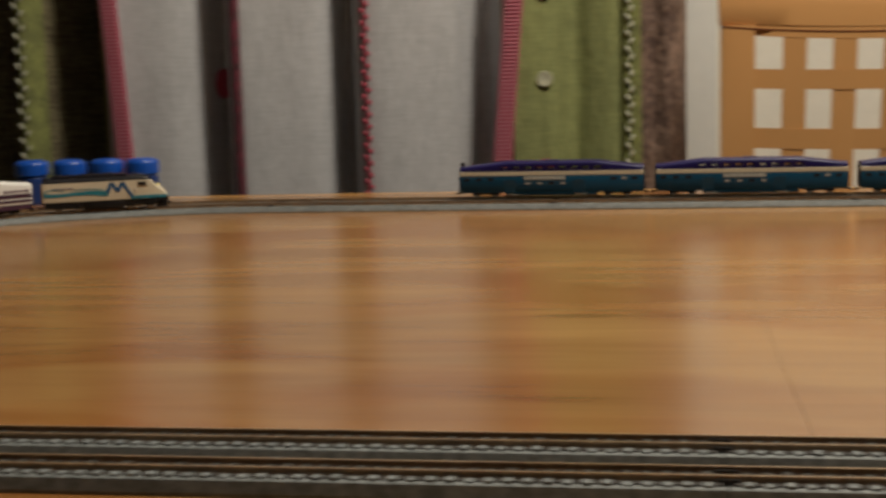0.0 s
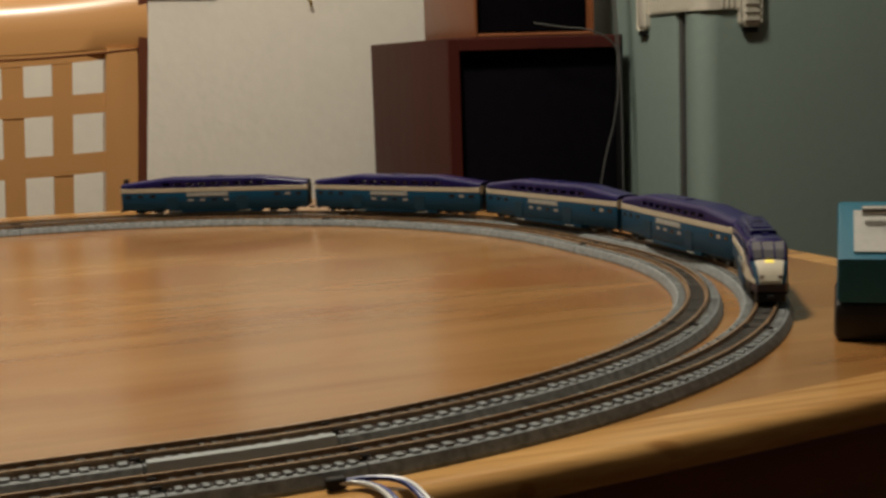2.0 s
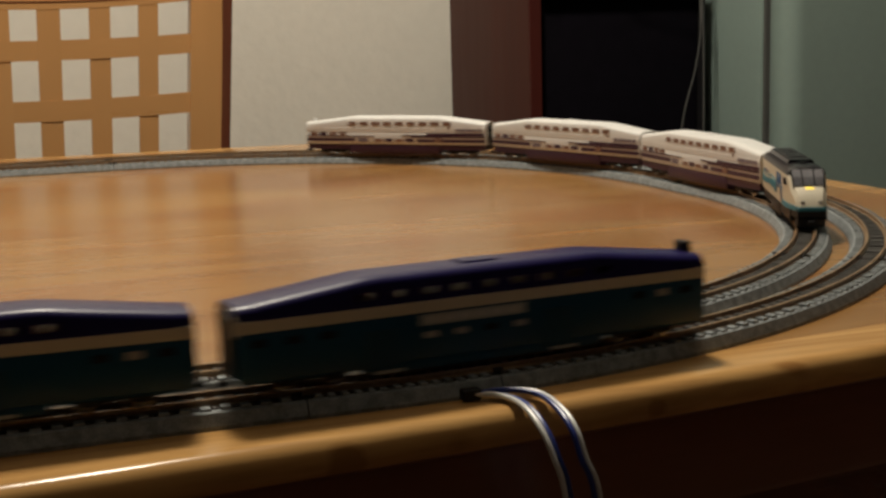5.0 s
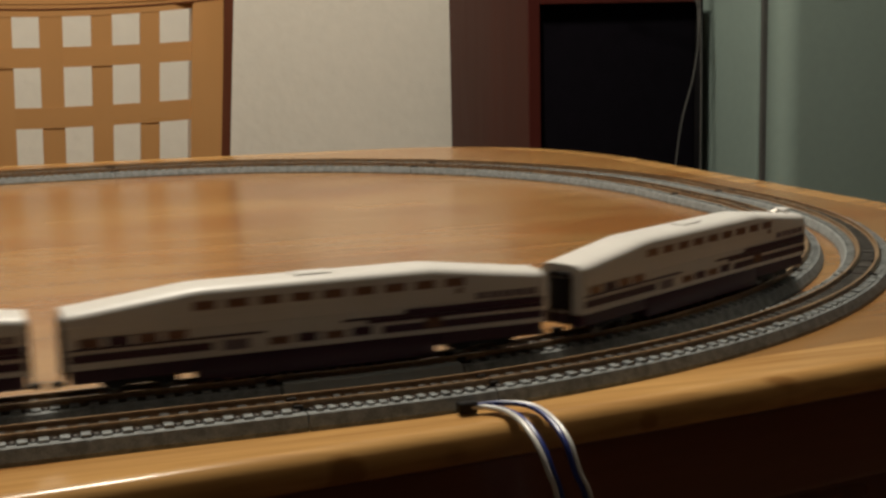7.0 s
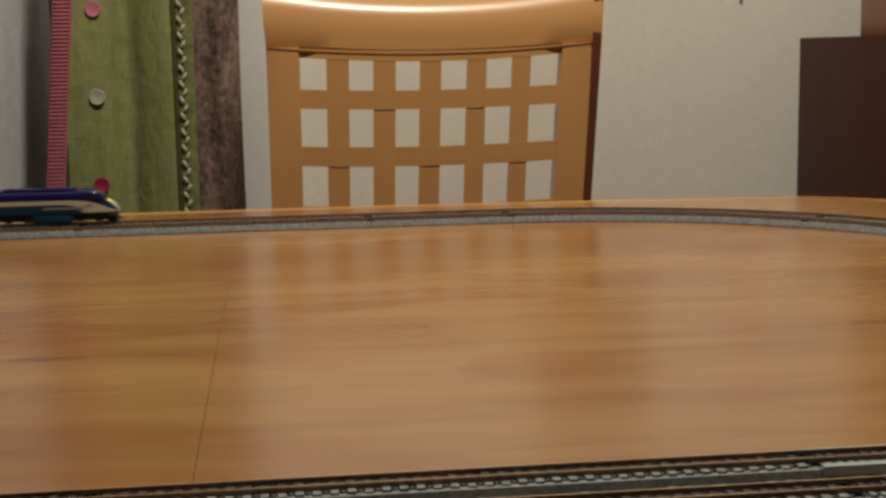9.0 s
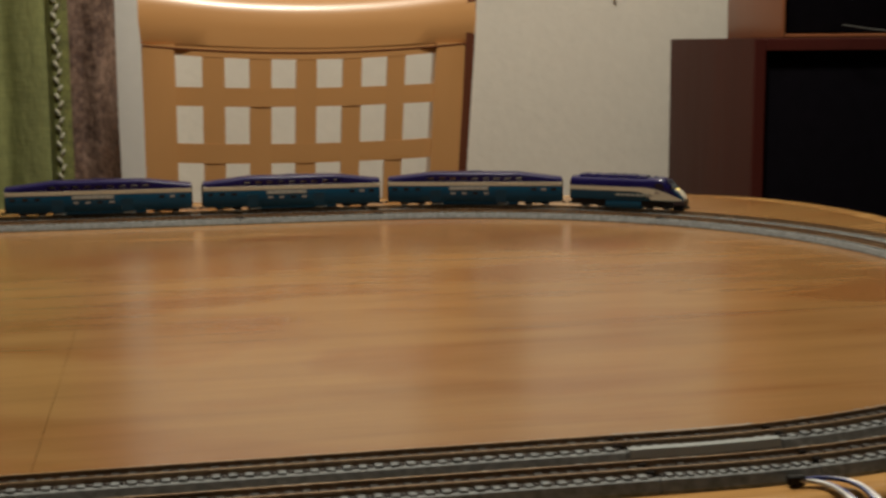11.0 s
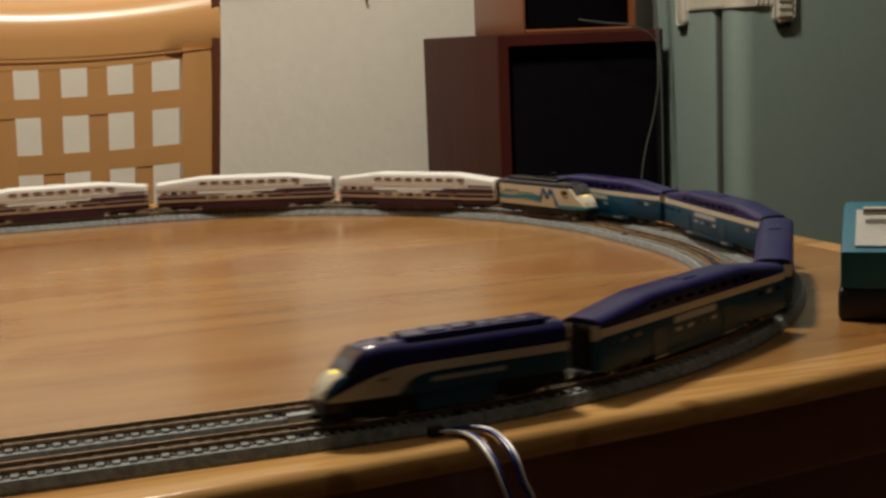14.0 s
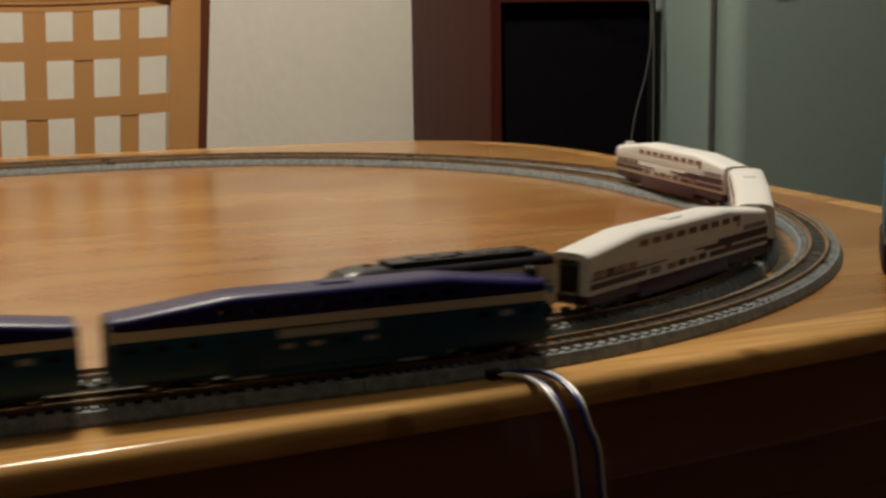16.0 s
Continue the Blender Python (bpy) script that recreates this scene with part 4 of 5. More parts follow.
# ---- chair ----
def lattice_chair():
    th = thing("dining_chair", "orange beech dining chair with an open lattice back", "chair", pose(0, 1.15, 0))
    zb = TOP - 0.12                                # where the lattice meets the lower rail
    zl = TOP + 0.158                               # where the stiles meet the top rail

    def slide(x):
        """Edges lean inwards to the foot, more so towards one side."""
        return lambda z: x - 0.068 * (x + 0.21) / 0.39 * (zl - z)

    def lean(z):
        return 0.10 * max(0, z - TOP - 0.16)

    def strip(xa, xb, za, zb_, y0, y1, wave=0.0):
        """A slat between two heights; xa, xb give its edges at a height."""
        return loft([[(xa(z), y0 + lean(z) + wave * math.sin(i * 1.6), z), (xb(z), y0 + lean(z) + wave * math.sin(i * 1.6), z),
                      (xb(z), y1 + lean(z) + wave * math.sin(i * 1.6), z), (xa(z), y1 + lean(z) + wave * math.sin(i * 1.6), z)]
                     for i, z in enumerate([za + (zb_ - za) * i / 8 for i in range(9)])])

    def post(x0, x1):
        bm = strip(slide(x0), slide(x1), 0.42, zl, -0.0075, 0.016)
        bmesh.ops.bevel(bm, geom=[e for e in bm.edges if abs(e.verts[0].co.z - e.verts[1].co.z) > 0.01], offset=0.003, segments=2, profile=0.5, affect="EDGES")
        return bm
    part("stile", post(-0.210, -0.172), BEECH, th)
    part("stile", post(0.137, 0.1735), BEECH, th)
    part("side_face", strip(slide(0.1737), slide(0.1845), 0.42, zl + 0.068, -0.006, 0.018), BEECH_D, th, "dark outer edge of the back")
    # the top rail, dipping towards its middle
    rings = []
    for i in range(21):
        u = i / 20
        x = -0.2105 + u * 0.395
        dip = 0.016 * (1 - (2 * u - 1) ** 2)
        bottom, top = zl + 0.0005 - 0.60 * dip, TOP + 0.240 - dip * 1.15
        xs = x + 0.002 * (2 * u - 1)
        y = 0.0335 + 0.001 * (1 - (2 * u - 1) ** 2)
        h = top - bottom
        rings.append([(x, y - 0.036, bottom), (x, y - 0.0385, bottom + 0.05 * h), (xs, y - 0.0380, bottom + 0.35 * h), (xs, y - 0.0352, bottom + 0.58 * h), (xs, y - 0.0300, bottom + 0.73 * h),
                      (xs, y - 0.0215, bottom + 0.86 * h), (xs, y - 0.0105, bottom + 0.96 * h), (xs, y - 0.001, top), (xs, y + 0.006, top - 0.006), (x, y + 0.002, bottom)])
    part("top_rail", loft(rings), BEECH_H, th, "bowed glossy top rail")
    part("joint", loft([[(x, y, z - 0.0016), (x, y, z), (x, 0.003, z), (x, 0.003, z - 0.0016)] for x, y, z in
                        [(-0.2095 + 0.383 * i / 20, -0.0080 if i < 3 or i > 17 else -0.0040, zl - 0.0005 - 0.0096 * (1 - (i / 10 - 1) ** 2)) for i in range(21)]]), BEECH_D, th, "dark glue line under the top rail")
    part("rail_lip", loft([[(x, -0.0034, z0), (x, -0.0034, zl - 0.002), (x, 0.010, zl - 0.002), (x, 0.010, z0)] for x, z0 in
                           [(-0.173 + 0.311 * i / 20, zl - 0.012 - 0.007 * (1 - (i / 10 - 1) ** 2)) for i in range(21)]]), BEECH_H, th)
    holes = [(-0.172, -0.141), (-0.115, -0.086), (-0.060, -0.031), (-0.006, 0.025), (0.048, 0.079), (0.101, 0.137)]
    for i, ((a, b), (c, d)) in enumerate(zip(holes, holes[1:])):
        part("upright_slat", strip(slide(b), slide(c), zb, zl - 0.0135, -0.0030, 0.003, 0.0), BEECH, th)
    for row, (z1, z0) in enumerate(((0.109, 0.087), (0.043, 0.020), (-0.027, -0.049), (-0.09, -0.12))):
        z1, z0 = z1 + TOP, z0 + TOP
        xa, xb = slide(-0.174)(z0), slide(0.139)(z0)
        rings = []
        for i in range(41):
            x = xa + (xb - xa) * i / 40
            sag = 0.0035 * (1 - (2 * i / 40 - 1) ** 2)
            y0 = -0.0032 + 0.0008 * (-1) ** row * math.cos(math.pi * (x + 0.128) / 0.0545)
            rings.append([(x, y0, z0 - sag), (x, y0, z1 - sag), (x, y0 + 0.005, z1 - sag), (x, y0 + 0.005, z0 - sag)])
        part("cross_slat", loft(rings), BEECH_H, th)
    part("seat", box(-0.215, 0.150, -0.40, -0.016, 0.42, 0.455, 0.012, 3), BEECH_H, th)
    for x in (-0.19, 0.12):
        for y in (-0.37, 0.0):
            part("leg", box(x - 0.017, x + 0.017, y - 0.012, y + 0.014, 0, 0.4195, 0.004), BEECH, th)
    return th


lattice_chair()


# ---- curtains ----
def cloth(name, parent, line, z0, z1, material, thick=0.002, label="", wob=0.002, seed=0):
    """A hanging sheet along a plan line, with slow creases down its length."""
    pts = [Vector((p[0], p[1], 0)) for p in line]
    bm = bmesh.new()
    nz = 14
    rows = []
    for k in range(nz + 1):
        z = z0 + (z1 - z0) * k / nz
        front = [(p.x + wob * noise.noise((p.x * 9, z * 3, seed)), p.y + wob * 2 * noise.noise((p.x * 14, z * 2.5, seed + 5)), z) for p in pts]
        rows.append(front + [(x, y + thick, zz) for x, y, zz in front[::-1]])
    loft(rows, bm)
    return part(name, bm, material, parent, label)


def plan(*ctrl, n=7):
    return [(v.x, v.y) for v in smooth_line([(x, y, 0) for x, y in ctrl], n)]


CZ0, CZ1 = 0.25, 2.3


def curtains():
    white = thing("curtain", "white linen curtain with red bead and ribbon trims", "curtain", pose(0, 0, 0))
    # crests at the ribbons, each falling back gently towards the next one
    cloth("panel", white, plan((-0.985, 1.262), (-0.95, 1.270), (-0.90, 1.282), (-0.862, 1.310)), CZ0, CZ1, LINEN, seed=1)
    cloth("panel", white, plan((-0.864, 1.312), (-0.850, 1.335), (-0.836, 1.315), (-0.822, 1.268), (-0.803, 1.260), (-0.76, 1.270), (-0.71, 1.284), (-0.690, 1.315)), CZ0, CZ1, LINEN, seed=2)
    cloth("panel", white, plan((-0.692, 1.317), (-0.680, 1.335), (-0.668, 1.315), (-0.655, 1.268), (-0.635, 1.258), (-0.59, 1.266), (-0.54, 1.282), (-0.520, 1.310), (-0.508, 1.335), (-0.492, 1.335), (-0.474, 1.30)), CZ0, CZ1, LINEN, seed=3)

    def ribbon(name, x, y, w, material, rib, label, slant):
        """A ribbed ribbon that leans by slant for each metre of height."""
        def xs(z):
            return x + slant * (z - TOP - 0.1)
        bm = loft([[(xs(z) - w / 2, y, z), (xs(z) - w / 6, y - 0.003, z), (xs(z) + w / 6, y - 0.003, z), (xs(z) + w / 2, y, z), (xs(z) + w / 2, y + 0.002, z), (xs(z) - w / 2, y + 0.002, z)]
                   for z in [CZ0 + (CZ1 - CZ0) * i / 20 for i in range(21)]])
        r = part(name, bm, material, white, label)
        me = mesh_of(box(-w / 2 + 0.001, w / 2 - 0.001, -0.0048, -0.001, 0, 0.0023), "rib", rib)
        for i in range(88):
            z = TOP - 0.13 + i * 0.0046
            shared("rib", me, r, pose(xs(z), y, z, 0, 0.7 * math.sin(i * 2.1), 0))
        return r
    ribbon("pink_ribbon", -0.966, 1.252, 0.021, PINK, PINK_L, "pink striped ribbon", -0.06)
    ribbon("pink_ribbon", -0.462, 1.254, 0.023, PINK, PINK_L, "pink striped ribbon", 0.09)
    cloth("wine_ribbon", white, [(-0.8155, 1.256), (-0.811, 1.252), (-0.807, 1.252), (-0.8025, 1.256)], CZ0, CZ1, WINE, 0.002, "dark wine ribbon", 0.0)
    bead = mesh_of(lathe([(0.0001, -0.0046), (0.0026, -0.0034), (0.0039, 0), (0.0026, 0.0034), (0.0001, 0.0046)], 8), "bead", RED)
    for i in range(58):
        z = TOP - 0.12 + i * 0.0076
        shared("bead", bead, white, pose(-0.640 + 0.0022 * (-1) ** i, 1.252, z, 0, 24 * (-1) ** i, 0))
    fl = part("flower", lathe([(0.0002, -0.002), (0.010, -0.002), (0.012, 0.0005), (0.006, 0.003), (0.0002, 0.003)], 10), RED, white, "small red fabric flower")
    fl.matrix_basis = pose(-0.836, 1.290, TOP + 0.106, 90, 0, 40) @ Matrix.Diagonal((1, 1.7, 1, 1))

    green = thing("curtain", "olive green linen curtain with braid trim and round buttons", "curtain", pose(0, 0, 0))
    cloth("panel", green, plan((-0.455, 1.262), (-0.43, 1.262), (-0.405, 1.266), (-0.390, 1.285), (-0.378, 1.290), (-0.360, 1.278), (-0.335, 1.270), (-0.318, 1.275)), CZ0, CZ1, GREEN_LINEN, seed=4)
    b = cloth("braid", green, [(-0.324, 1.268), (-0.318, 1.262), (-0.306, 1.262), (-0.299, 1.268)], CZ0, CZ1, BRAID_G, 0.003, "white and green braid trim", 0.0)
    knot = mesh_of(lathe([(0.0001, -0.0056), (0.0016, -0.004), (0.0023, 0), (0.0016, 0.004), (0.0001, 0.0056)], 8), "braid_knot", BRAID_K)
    for i in range(44):
        shared("braid_knot", knot, b, pose(-0.313 + 0.0019 * (-1) ** i, 1.260, TOP - 0.11 + i * 0.0098, 0, 28 * (-1) ** i, 0))
    for z, m, lab in ((0.102, BRAID_W, "white button"), (0.208, PINK_L, "pink button"), (-0.006, RED, "red button")):
        bt = part("button", lathe([(0.0002, -0.001), (0.0085, -0.001), (0.0098, 0.001), (0.0090, 0.003), (0.0070, 0.0024), (0.0002, 0.0022)], 18), m, green, lab)
        bt.matrix_basis = pose(-0.417, 1.2615, TOP + z, 90, 0, 0)
    dark = thing("curtain", "dark olive curtain with a pale green braid edge", "curtain", pose(0, 0, 0))
    cloth("panel", dark, plan((-1.085, 1.30), (-1.06, 1.335), (-1.03, 1.37), (-1.005, 1.34), (-0.99, 1.30), (-0.975, 1.275)), CZ0, CZ1, DARK_LINEN, seed=6)
    cloth("edge_strip", dark, plan((-1.000, 1.290), (-0.990, 1.276), (-0.977, 1.262)), CZ0, CZ1, BRAID_G, 0.002, "lighter olive edge strip", 0.001)
    b = cloth("braid", dark, plan((-1.125, 1.30), (-1.105, 1.272), (-1.083, 1.295)), CZ0, CZ1, BRAID_G, 0.003, "white and green braid edge", 0.001)
    for i in range(44):
        shared("braid_knot", knot, b, pose(-1.106 + 0.004 * (-1) ** i, 1.271, TOP - 0.11 + i * 0.0098, 0, 28 * (-1) ** i, 0))
    cloth("panel", dark, plan((-1.55, 1.40), (-1.45, 1.31), (-1.35, 1.38), (-1.25, 1.30), (-1.13, 1.34)), CZ0, CZ1, DARK_LINEN, seed=7)
    plush = thing("curtain", "brown crushed plush curtain beside the white frame", "curtain", pose(0, 0, 0))
    cloth("panel", plush, plan((-0.312, 1.300), (-0.300, 1.276), (-0.283, 1.280), (-0.262, 1.272), (-0.243, 1.30), n=6), CZ0, CZ1, BROWN_PLUSH, 0.004, wob=0.004, seed=8)
    rod = thing("curtain_rod", "white curtain rod carrying the curtains", "curtain rod", pose(0, 0, 0))
    part("rod", tube([(-1.7, 1.30, CZ1 + 0.01), (-0.2, 1.30, CZ1 + 0.01)], 0.012, 12), WHITE_TRIM, rod)
    for x in (-1.65, -0.95, -0.22):
        part("bracket", box(x - 0.008, x + 0.008, 1.30, WALL_Y, CZ1 + 0.005, CZ1 + 0.02, 0.002), WHITE_TRIM, rod)


curtains()


# ---- loudspeakers, refrigerator, wall ----
def loudspeaker(m, w, d, h, face, label, t=0.016):
    th = thing("loudspeaker", label, "loudspeaker", m)
    part("side", box(0, t, 0, d, 0, h, 0.002), WALNUT if face else CHERRY, th)
    part("side", box(w - 0.004, w, 0, d, 0, h, 0.001), BLACK_P if face else CHERRY, th)
    part("top", box(t, w - 0.004, 0, d, h - t, h, 0.002), WALNUT if face else CHERRY, th)
    part("bottom", box(t, w - 0.004, 0, d, 0, t, 0.002), WALNUT if face else CHERRY, th)
    part("back", box(t, w - 0.004, d - 0.012, d - 0.001, t, h - t), WALNUT, th)
    if face:
        # red-stained front frame, standing a little proud of the grille
        part("front_frame", box(0.0005, t + 0.001, -0.003, 0.0, 0.001, h - 0.001, 0.001, 1), MAHOGANY, th, "dark red front edging")
        part("front_frame", box(t + 0.0012, w - 0.0045, -0.003, 0.0, h - t - 0.001, h - 0.001, 0.001, 1), MAHOGANY, th)
    part("grille", box(t + 0.001, w - 0.005, 0.012, 0.024, t + 0.001, h - t - 0.001, 0.004), BLACK_CLOTH, th, "black cloth grille")
    return th


SPK_Z = TOP + 0.161
loudspeaker(pose(0.571, 1.20, 0), 0.256, 0.30, SPK_Z, True, "tall dark red-brown veneered loudspeaker with black grille")
loudspeaker(pose(0.612, 1.203, SPK_Z), 0.174, 0.18, 0.38, False, "smaller cherry loudspeaker standing on the larger one", 0.005)


def refrigerator():
    th = thing("refrigerator", "pale blue-grey enamelled refrigerator with rounded door edge and a strap lock", "refrigerator", pose(0.847, 1.035, 0))
    part("body", box(0.0, 0.62, 0.062, 0.60, 0.04, 1.62, 0.004), FRIDGE, th)
    part("door", box(0.0, 0.62, 0.0, 0.057, 0.05, 1.62, 0.024, 6), FRIDGE, th, "rounded refrigerator door")
    part("seal", box(0.004, 0.616, 0.056, 0.063, 0.06, 1.61), GREY_CABLE, th)
    for x in (0.05, 0.57):
        for y in (0.10, 0.55):
            part("foot", lathe([(0.02, 0), (0.02, 0.04)], 12, at=(x, y, 0)), BLACK_P, th)
    way = smooth_line([(-0.003, 0.135, 0), (-0.003, 0.08, 0), (-0.003, 0.034, 0), (-0.0015, 0.014, 0), (0.006, 0.001, 0), (0.020, -0.0035, 0), (0.036, -0.0042, 0), (0.060, -0.0042, 0)], 8)
    rings = []
    for i, p in enumerate(way):
        d = (way[min(i + 1, len(way) - 1)] - way[max(i - 1, 0)]).normalized()
        q = p + Vector((d.y, -d.x, 0)) * -0.0022
        z0, z1 = TOP + 0.184, TOP + 0.203
        rings.append([(p.x, p.y, z0), (p.x, p.y, z1), (q.x, q.y, z1), (q.x, q.y, z0)])
    lock = part("strap_lock", loft(rings), IVORY, th, "ivory ribbed plastic strap lock across the door edge")
    part("pad", box(-0.008, 0.0, 0.125, 0.150, TOP + 0.164, TOP + 0.224, 0.0075, 4), IVORY, lock)
    part("pad", box(0.050, 0.082, -0.009, 0.0, TOP + 0.162, TOP + 0.222, 0.0085, 4), IVORY, lock)
    part("rubber_tip", box(-0.007, -0.001, 0.128, 0.147, TOP + 0.157, TOP + 0.1638, 0.002, 2), BLACK_P, lock)
    part("rubber_tip", box(0.055, 0.077, -0.007, -0.001, TOP + 0.155, TOP + 0.1618, 0.002, 2), BLACK_P, lock)
    for i in range(5):
        part("tooth", box(0.056, 0.076, -0.0115, -0.0085, TOP + 0.170 + i * 0.010, TOP + 0.175 + i * 0.009), IVORY, lock)
    for i in range(12):
        part("tooth", box(-0.0046, -0.0028, 0.030 + i * 0.0075, 0.0335 + i * 0.0075, TOP + 0.186, TOP + 0.201, 0.0005, 1), IVORY, lock)
    for i in range(4):
        part("tooth", box(0.024 + i * 0.0075, 0.0275 + i * 0.0075, -0.0058, -0.004, TOP + 0.186, TOP + 0.201, 0.0005, 1), IVORY, lock)
    return th


refrigerator()


def cables():
    th = thing("speaker_cable", "thin grey cables hanging beside the loudspeaker", "cable", pose(-0.017, 0, 0))
    part("cord", tube(smooth_line([(0.807, 1.180, TOP + 0.45), (0.810, 1.178, TOP + 0.30), (0.820, 1.172, TOP + 0.12), (0.814, 1.172, TOP + 0.05), (0.792, 1.175, TOP - 0.05), (0.772, 1.175, TOP - 0.3), (0.762, 1.175, 0.01)], 8), 0.0011), GREY_CABLE, th)
    part("cord", tube(smooth_line([(0.812, 1.176, TOP + 0.45), (0.816, 1.174, TOP + 0.25), (0.823, 1.170, TOP + 0.10), (0.824, 1.170, TOP - 0.1), (0.822, 1.172, TOP - 0.4), (0.812, 1.172, 0.01)], 8), 0.0011), GREY_CABLE, th)
    part("cord", tube(smooth_line([(0.702, 1.178, SPK_Z + 0.016), (0.742, 1.172, SPK_Z + 0.010), (0.782, 1.168, SPK_Z + 0.004), (0.817, 1.170, SPK_Z - 0.02), (0.820, 1.172, TOP + 0.08)], 8), 0.0011), GREY_CABLE, th)


cables()


def wall_paper():
    th = thing("wall_poster", "white paper poster with a pink shape pinned to the wall", "poster", pose(0, 0, 0))
    z = TOP + 0.240
    part("sheet", box(0.362, 0.612, WALL_Y - 0.003, WALL_Y - 0.001, z, z + 0.30), PAPER, th)
    bm = lathe([(0.0002, 0), (0.03, 0), (0.03, 0.001), (0.0002, 0.001)], 24)
    bmesh.ops.transform(bm, matrix=pose(0.520, WALL_Y - 0.003, z + 0.030, 90, 0, 0), verts=bm.verts[:])
    part("print", bm, PINK, th)
    hook = thing("wall_hook", "small pale brass hook in the wall", "hook", pose(0, 0, 0))
    part("hook", tube(smooth_line([(0.497, WALL_Y, z - 0.008), (0.497, WALL_Y - 0.008, z - 0.009), (0.498, WALL_Y - 0.010, z - 0.014), (0.499, WALL_Y - 0.006, z - 0.018)], 5), 0.002), BRASS, hook)
    pic = thing("picture", "dark framed picture hanging on the wall", "picture", pose(0, 0, 0))
    z = TOP + 0.247
    part("frame", box(0.19, 0.355, WALL_Y - 0.016, WALL_Y - 0.001, z, z + 0.012, 0.002), BLACK_P, pic)
    part("frame", box(0.19, 0.202, WALL_Y - 0.016, WALL_Y - 0.001, z + 0.0122, z + 0.22, 0.002), BLACK_P, pic)
    part("frame", box(0.343, 0.355, WALL_Y - 0.016, WALL_Y - 0.001, z + 0.0122, z + 0.22, 0.002), BLACK_P, pic)
    part("frame", box(0.19, 0.355, WALL_Y - 0.016, WALL_Y - 0.001, z + 0.2202, z + 0.232, 0.002), BLACK_P, pic)
    part("sheet", box(0.2022, 0.3428, WALL_Y - 0.006, WALL_Y - 0.002, z + 0.0122, z + 0.22), BEECH_D, pic)


wall_paper()


# ---- on the table ----
def controller():
    th = thing("train_controller", "teal train controller with silver face plate and metal lever", "controller", pose(0.341, 0.052, TOP, 0, 0, -38))
    part("base", box(-0.045, 0.045, -0.035, 0.035, 0.0, 0.0170, 0.003), CTRL_BLACK, th, "black plastic base")
    part("case", extrude_poly([(-0.0345, 0.0172), (0.034, 0.0172), (0.034, 0.0535), (0.010, 0.0535), (-0.0345, 0.036)], "X", -0.044, 0.044, 0.002), CTRL_TEAL, th)
    plate = part("face_plate", box(-0.037, 0.037, -0.0005, 0.0015, -0.019, 0.019), SILVER, th, "brushed silver face plate")
    plate.matrix_basis = pose(0, -0.0125, 0.0453, -68.5, 0, 0)
    lever = part("lever", tube([(0, 0, 0), (0.0008, 0, 0), (0.018, 0, 0.0002), (0.0185, 0, 0.0002)], 0.0024, 14), STEEL, th, "shiny metal speed lever")
    lever.matrix_basis = pose(-0.0335, -0.006, 0.0535, 0, 0, 0)
    part("knob", lathe([(0.0125, 0), (0.0122, 0.0115), (0.0115, 0.0125), (0.0002, 0.0125)], 28, at=(-0.004, -0.006, 0.0445)), STEEL, th)
    return th


controller()


def feeder_wires():
    th = thing("feeder_wire", "two white and blue twin wires running over the table edge", "wire", pose(0, 0, TOP))
    part("plug", box(0.0255, 0.0315, -0.0490, -0.0455, 0.0006, 0.0040, 0.0004, 1), BLACK_P, th)
    one = [(0.0285, -0.0480, 0.0024), (0.0340, -0.0497, 0.0022), (0.0380, -0.0560, 0.0020), (0.0392, -0.0655, 0.0010), (0.0400, -0.0745, -0.0030), (0.0415, -0.0790, -0.0100), (0.0440, -0.0800, -0.0190), (0.048, -0.079, -0.045), (0.058, -0.078, -0.09), (0.066, -0.078, -0.30)]
    two = [(0.0290, -0.0480, 0.0026), (0.0385, -0.0492, 0.0030), (0.0460, -0.0550, 0.0026), (0.0480, -0.0660, 0.0008), (0.0485, -0.0750, -0.0030), (0.0500, -0.0790, -0.0115), (0.0530, -0.0800, -0.0200), (0.057, -0.079, -0.045), (0.069, -0.078, -0.09), (0.078, -0.078, -0.30)]
    for line, first, second in ((one, WIRE_W, WIRE_B), (two, WIRE_B, WIRE_W)):
        part("wire", tube(smooth_line(line, 8), 0.00085), first, th)
        part("wire", tube(smooth_line([(x + 0.0017, y + 0.0003, z - 0.0003) for x, y, z in line], 8), 0.00085), second, th)


feeder_wires()


def blue_pots():
    first = None
    for x, y in ((-0.885, 0.820), (-0.8475, 0.822), (-0.810, 0.824), (-0.775, 0.826)):
        if first is None:
            first = thing("paint_pot", "small pot with a glossy blue lid, on the table", "pot", pose(x, y, TOP), "row of blue pots")
            part("pot", lathe([(0.0145, 0), (0.0152, 0.002), (0.0152, 0.0255), (0.0135, 0.0275)], 20), JAR, first)
            part("lid", lathe([(0.0150, 0.0276), (0.0162, 0.0285), (0.0162, 0.0375), (0.0157, 0.0395), (0.0143, 0.0412), (0.0115, 0.0423), (0.006, 0.0430), (0.0002, 0.0432)], 24), BLUE_LID, first)
        else:
            copy_thing(first, pose(x, y, TOP))


blue_pots()


# ---- what moves ----
PITCH, LOCO_PITCH, RAIL_TOP = 0.1705, 0.1175, TOP + 0.0073
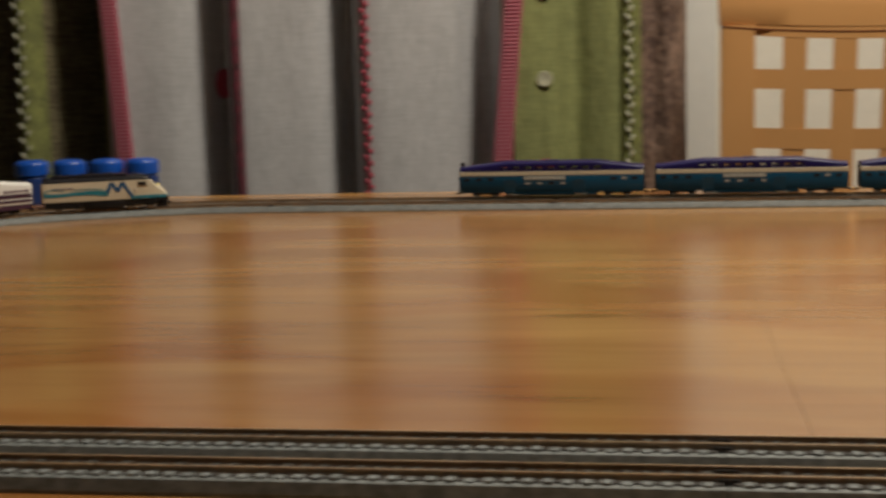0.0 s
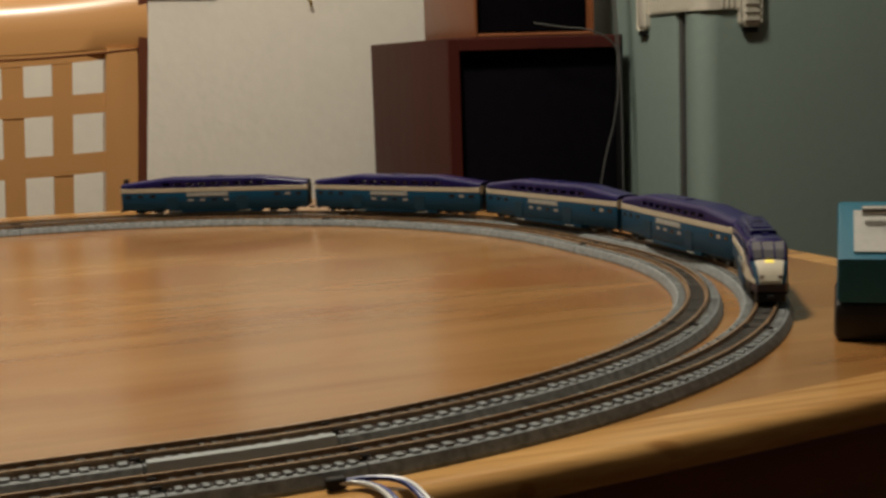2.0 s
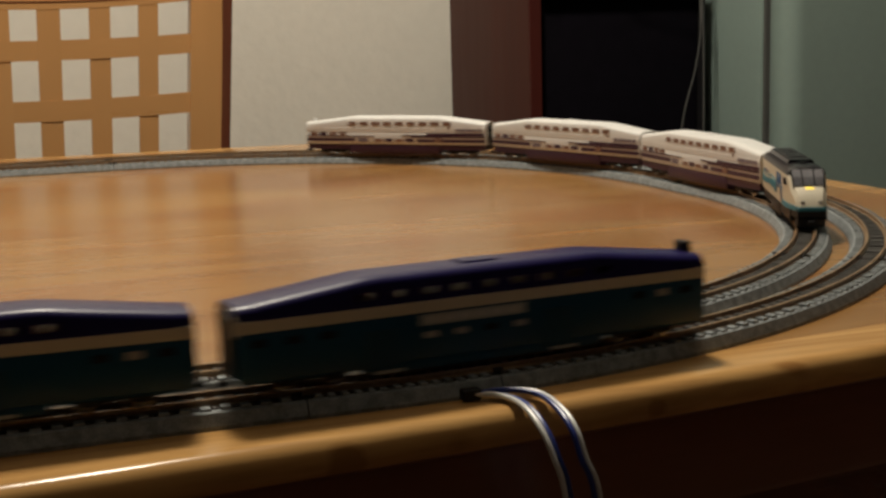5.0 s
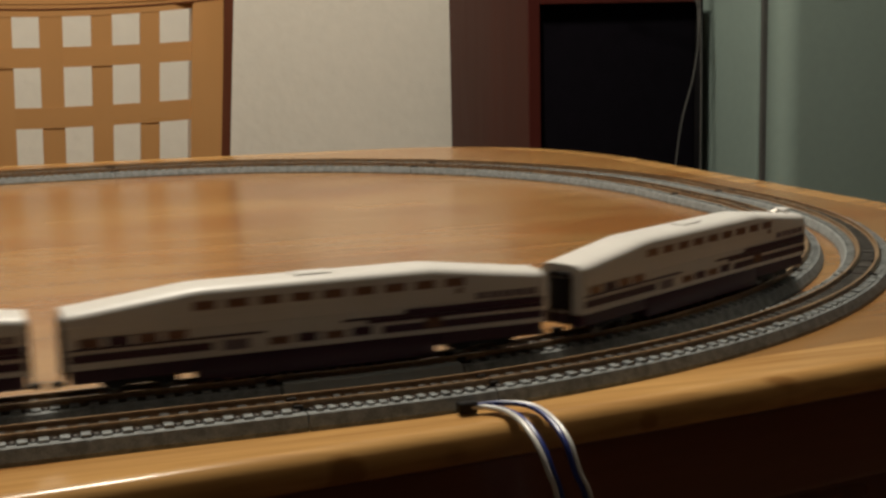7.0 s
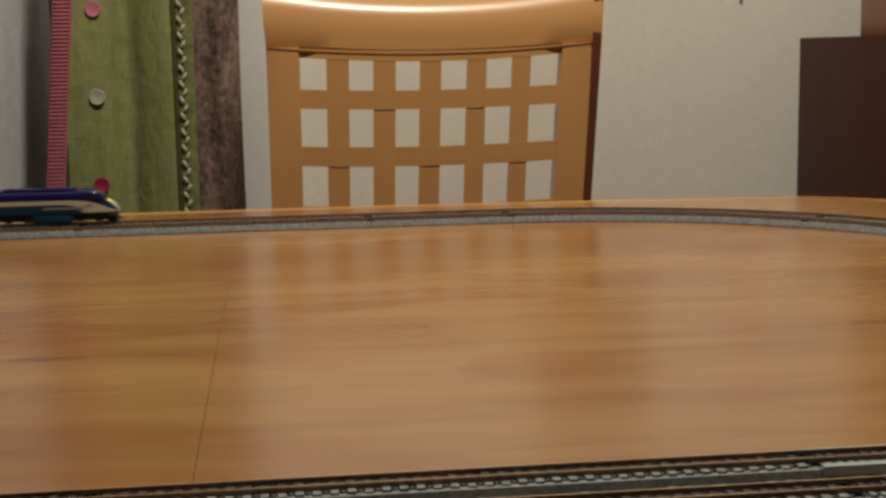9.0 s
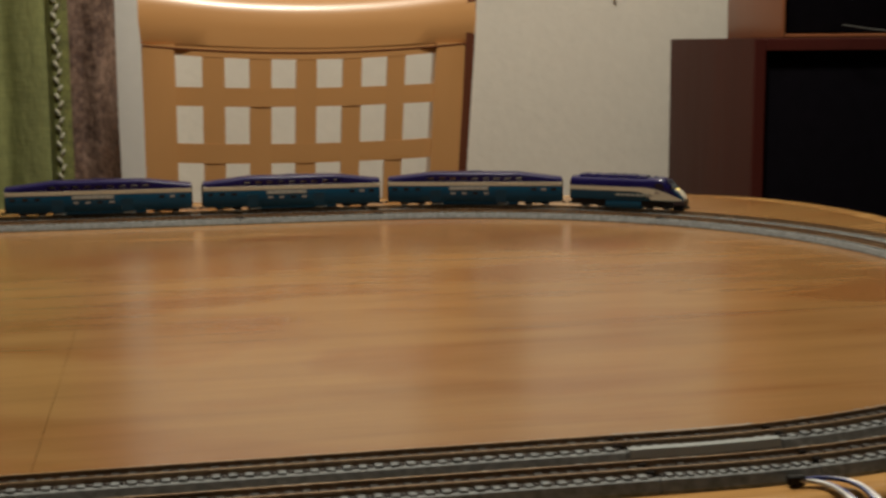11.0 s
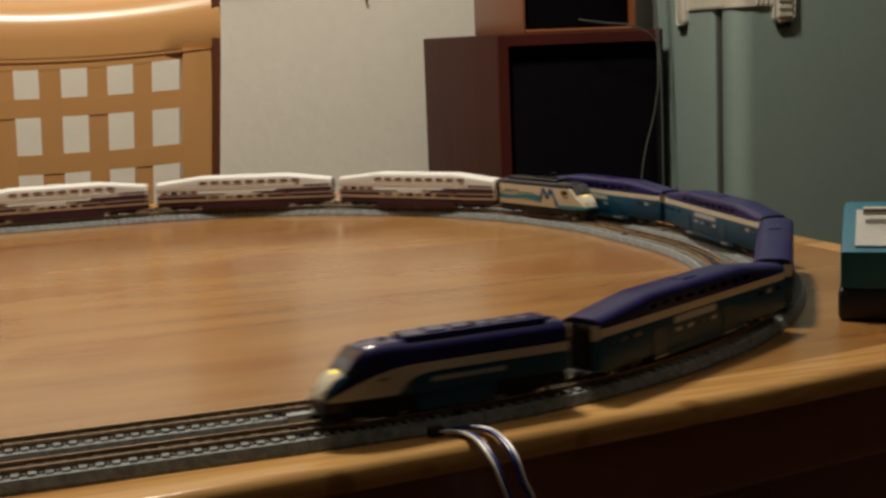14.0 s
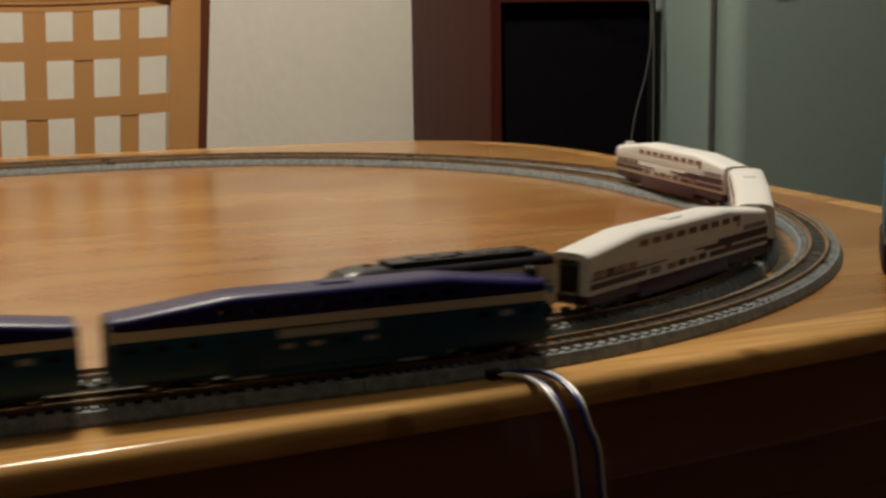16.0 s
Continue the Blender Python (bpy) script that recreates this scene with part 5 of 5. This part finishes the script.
# seconds, distance of the nose along the oval beyond an even speed
BLUE_RUN = (0.8246, 0.3386, ((0, 0.134), (0.5, 0.098), (1.0, 0.081), (1.5, 0.025), (2.0, 0.003), (2.5, -0.016), (3.0, -0.022), (5.5, -0.002), (8.0, 0.075), (10.3, 0.060), (11, 0.034), (12.5, -0.029), (14.5, -0.048), (15.5, -0.021), (16, -0.004)))
WHITE_RUN = (3.1495, 0.3454, ((0, 0.221), (2.5, 0.109), (3.0, 0.080), (5.5, -0.028), (6.0, -0.020), (7.0, -0.001), (7.5, 0.012), (8.0, 0.0135), (8.2, 0.020), (9.6, 0.075), (11.0, 0.135), (12.5, 0.116), (14.5, 0.018), (15.5, -0.005), (16, 0.004)))


def nose_at(run, t):
    s0, v, knots = run
    k = [(a, b) for a, b in knots]

    def slope(i):
        if i == 0 or i == len(k) - 1:
            j = max(1, i)
            return (k[j][1] - k[j - 1][1]) / (k[j][0] - k[j - 1][0])
        return (k[i + 1][1] - k[i - 1][1]) / (k[i + 1][0] - k[i - 1][0])
    for i in range(len(k) - 1):
        if t <= k[i + 1][0] or i == len(k) - 2:
            break
    h = k[i + 1][0] - k[i][0]
    u = (t - k[i][0]) / h
    off = ((2 * u ** 3 - 3 * u ** 2 + 1) * k[i][1] + (u ** 3 - 2 * u * u + u) * h * slope(i)
           + (3 * u * u - 2 * u ** 3) * k[i + 1][1] + (u ** 3 - u * u) * h * slope(i + 1))
    return s0 + v * t + off


def car_pose(s, r, half):
    (xa, ya), _ = on_track(s + half, r)
    (xb, yb), _ = on_track(s - half, r)
    return pose((xa + xb) / 2, (ya + yb) / 2, RAIL_TOP, 0, 0, math.degrees(math.atan2(ya - yb, xa - xb)))


def motions():
    for train, run, r in ((BLUE_TRAIN, BLUE_RUN, RO), (WHITE_TRAIN, WHITE_RUN, RI)):
        for i, car in enumerate(train):
            back = 0.006 + LOCO_L / 2 if i == 0 else LOCO_PITCH + PITCH * (i - 0.5)
            half = 0.032 if i == 0 else 0.0575
            walk(car, [(k / 10, car_pose(nose_at(run, k / 10) - back, r, half)) for k in range(161)])


motions()
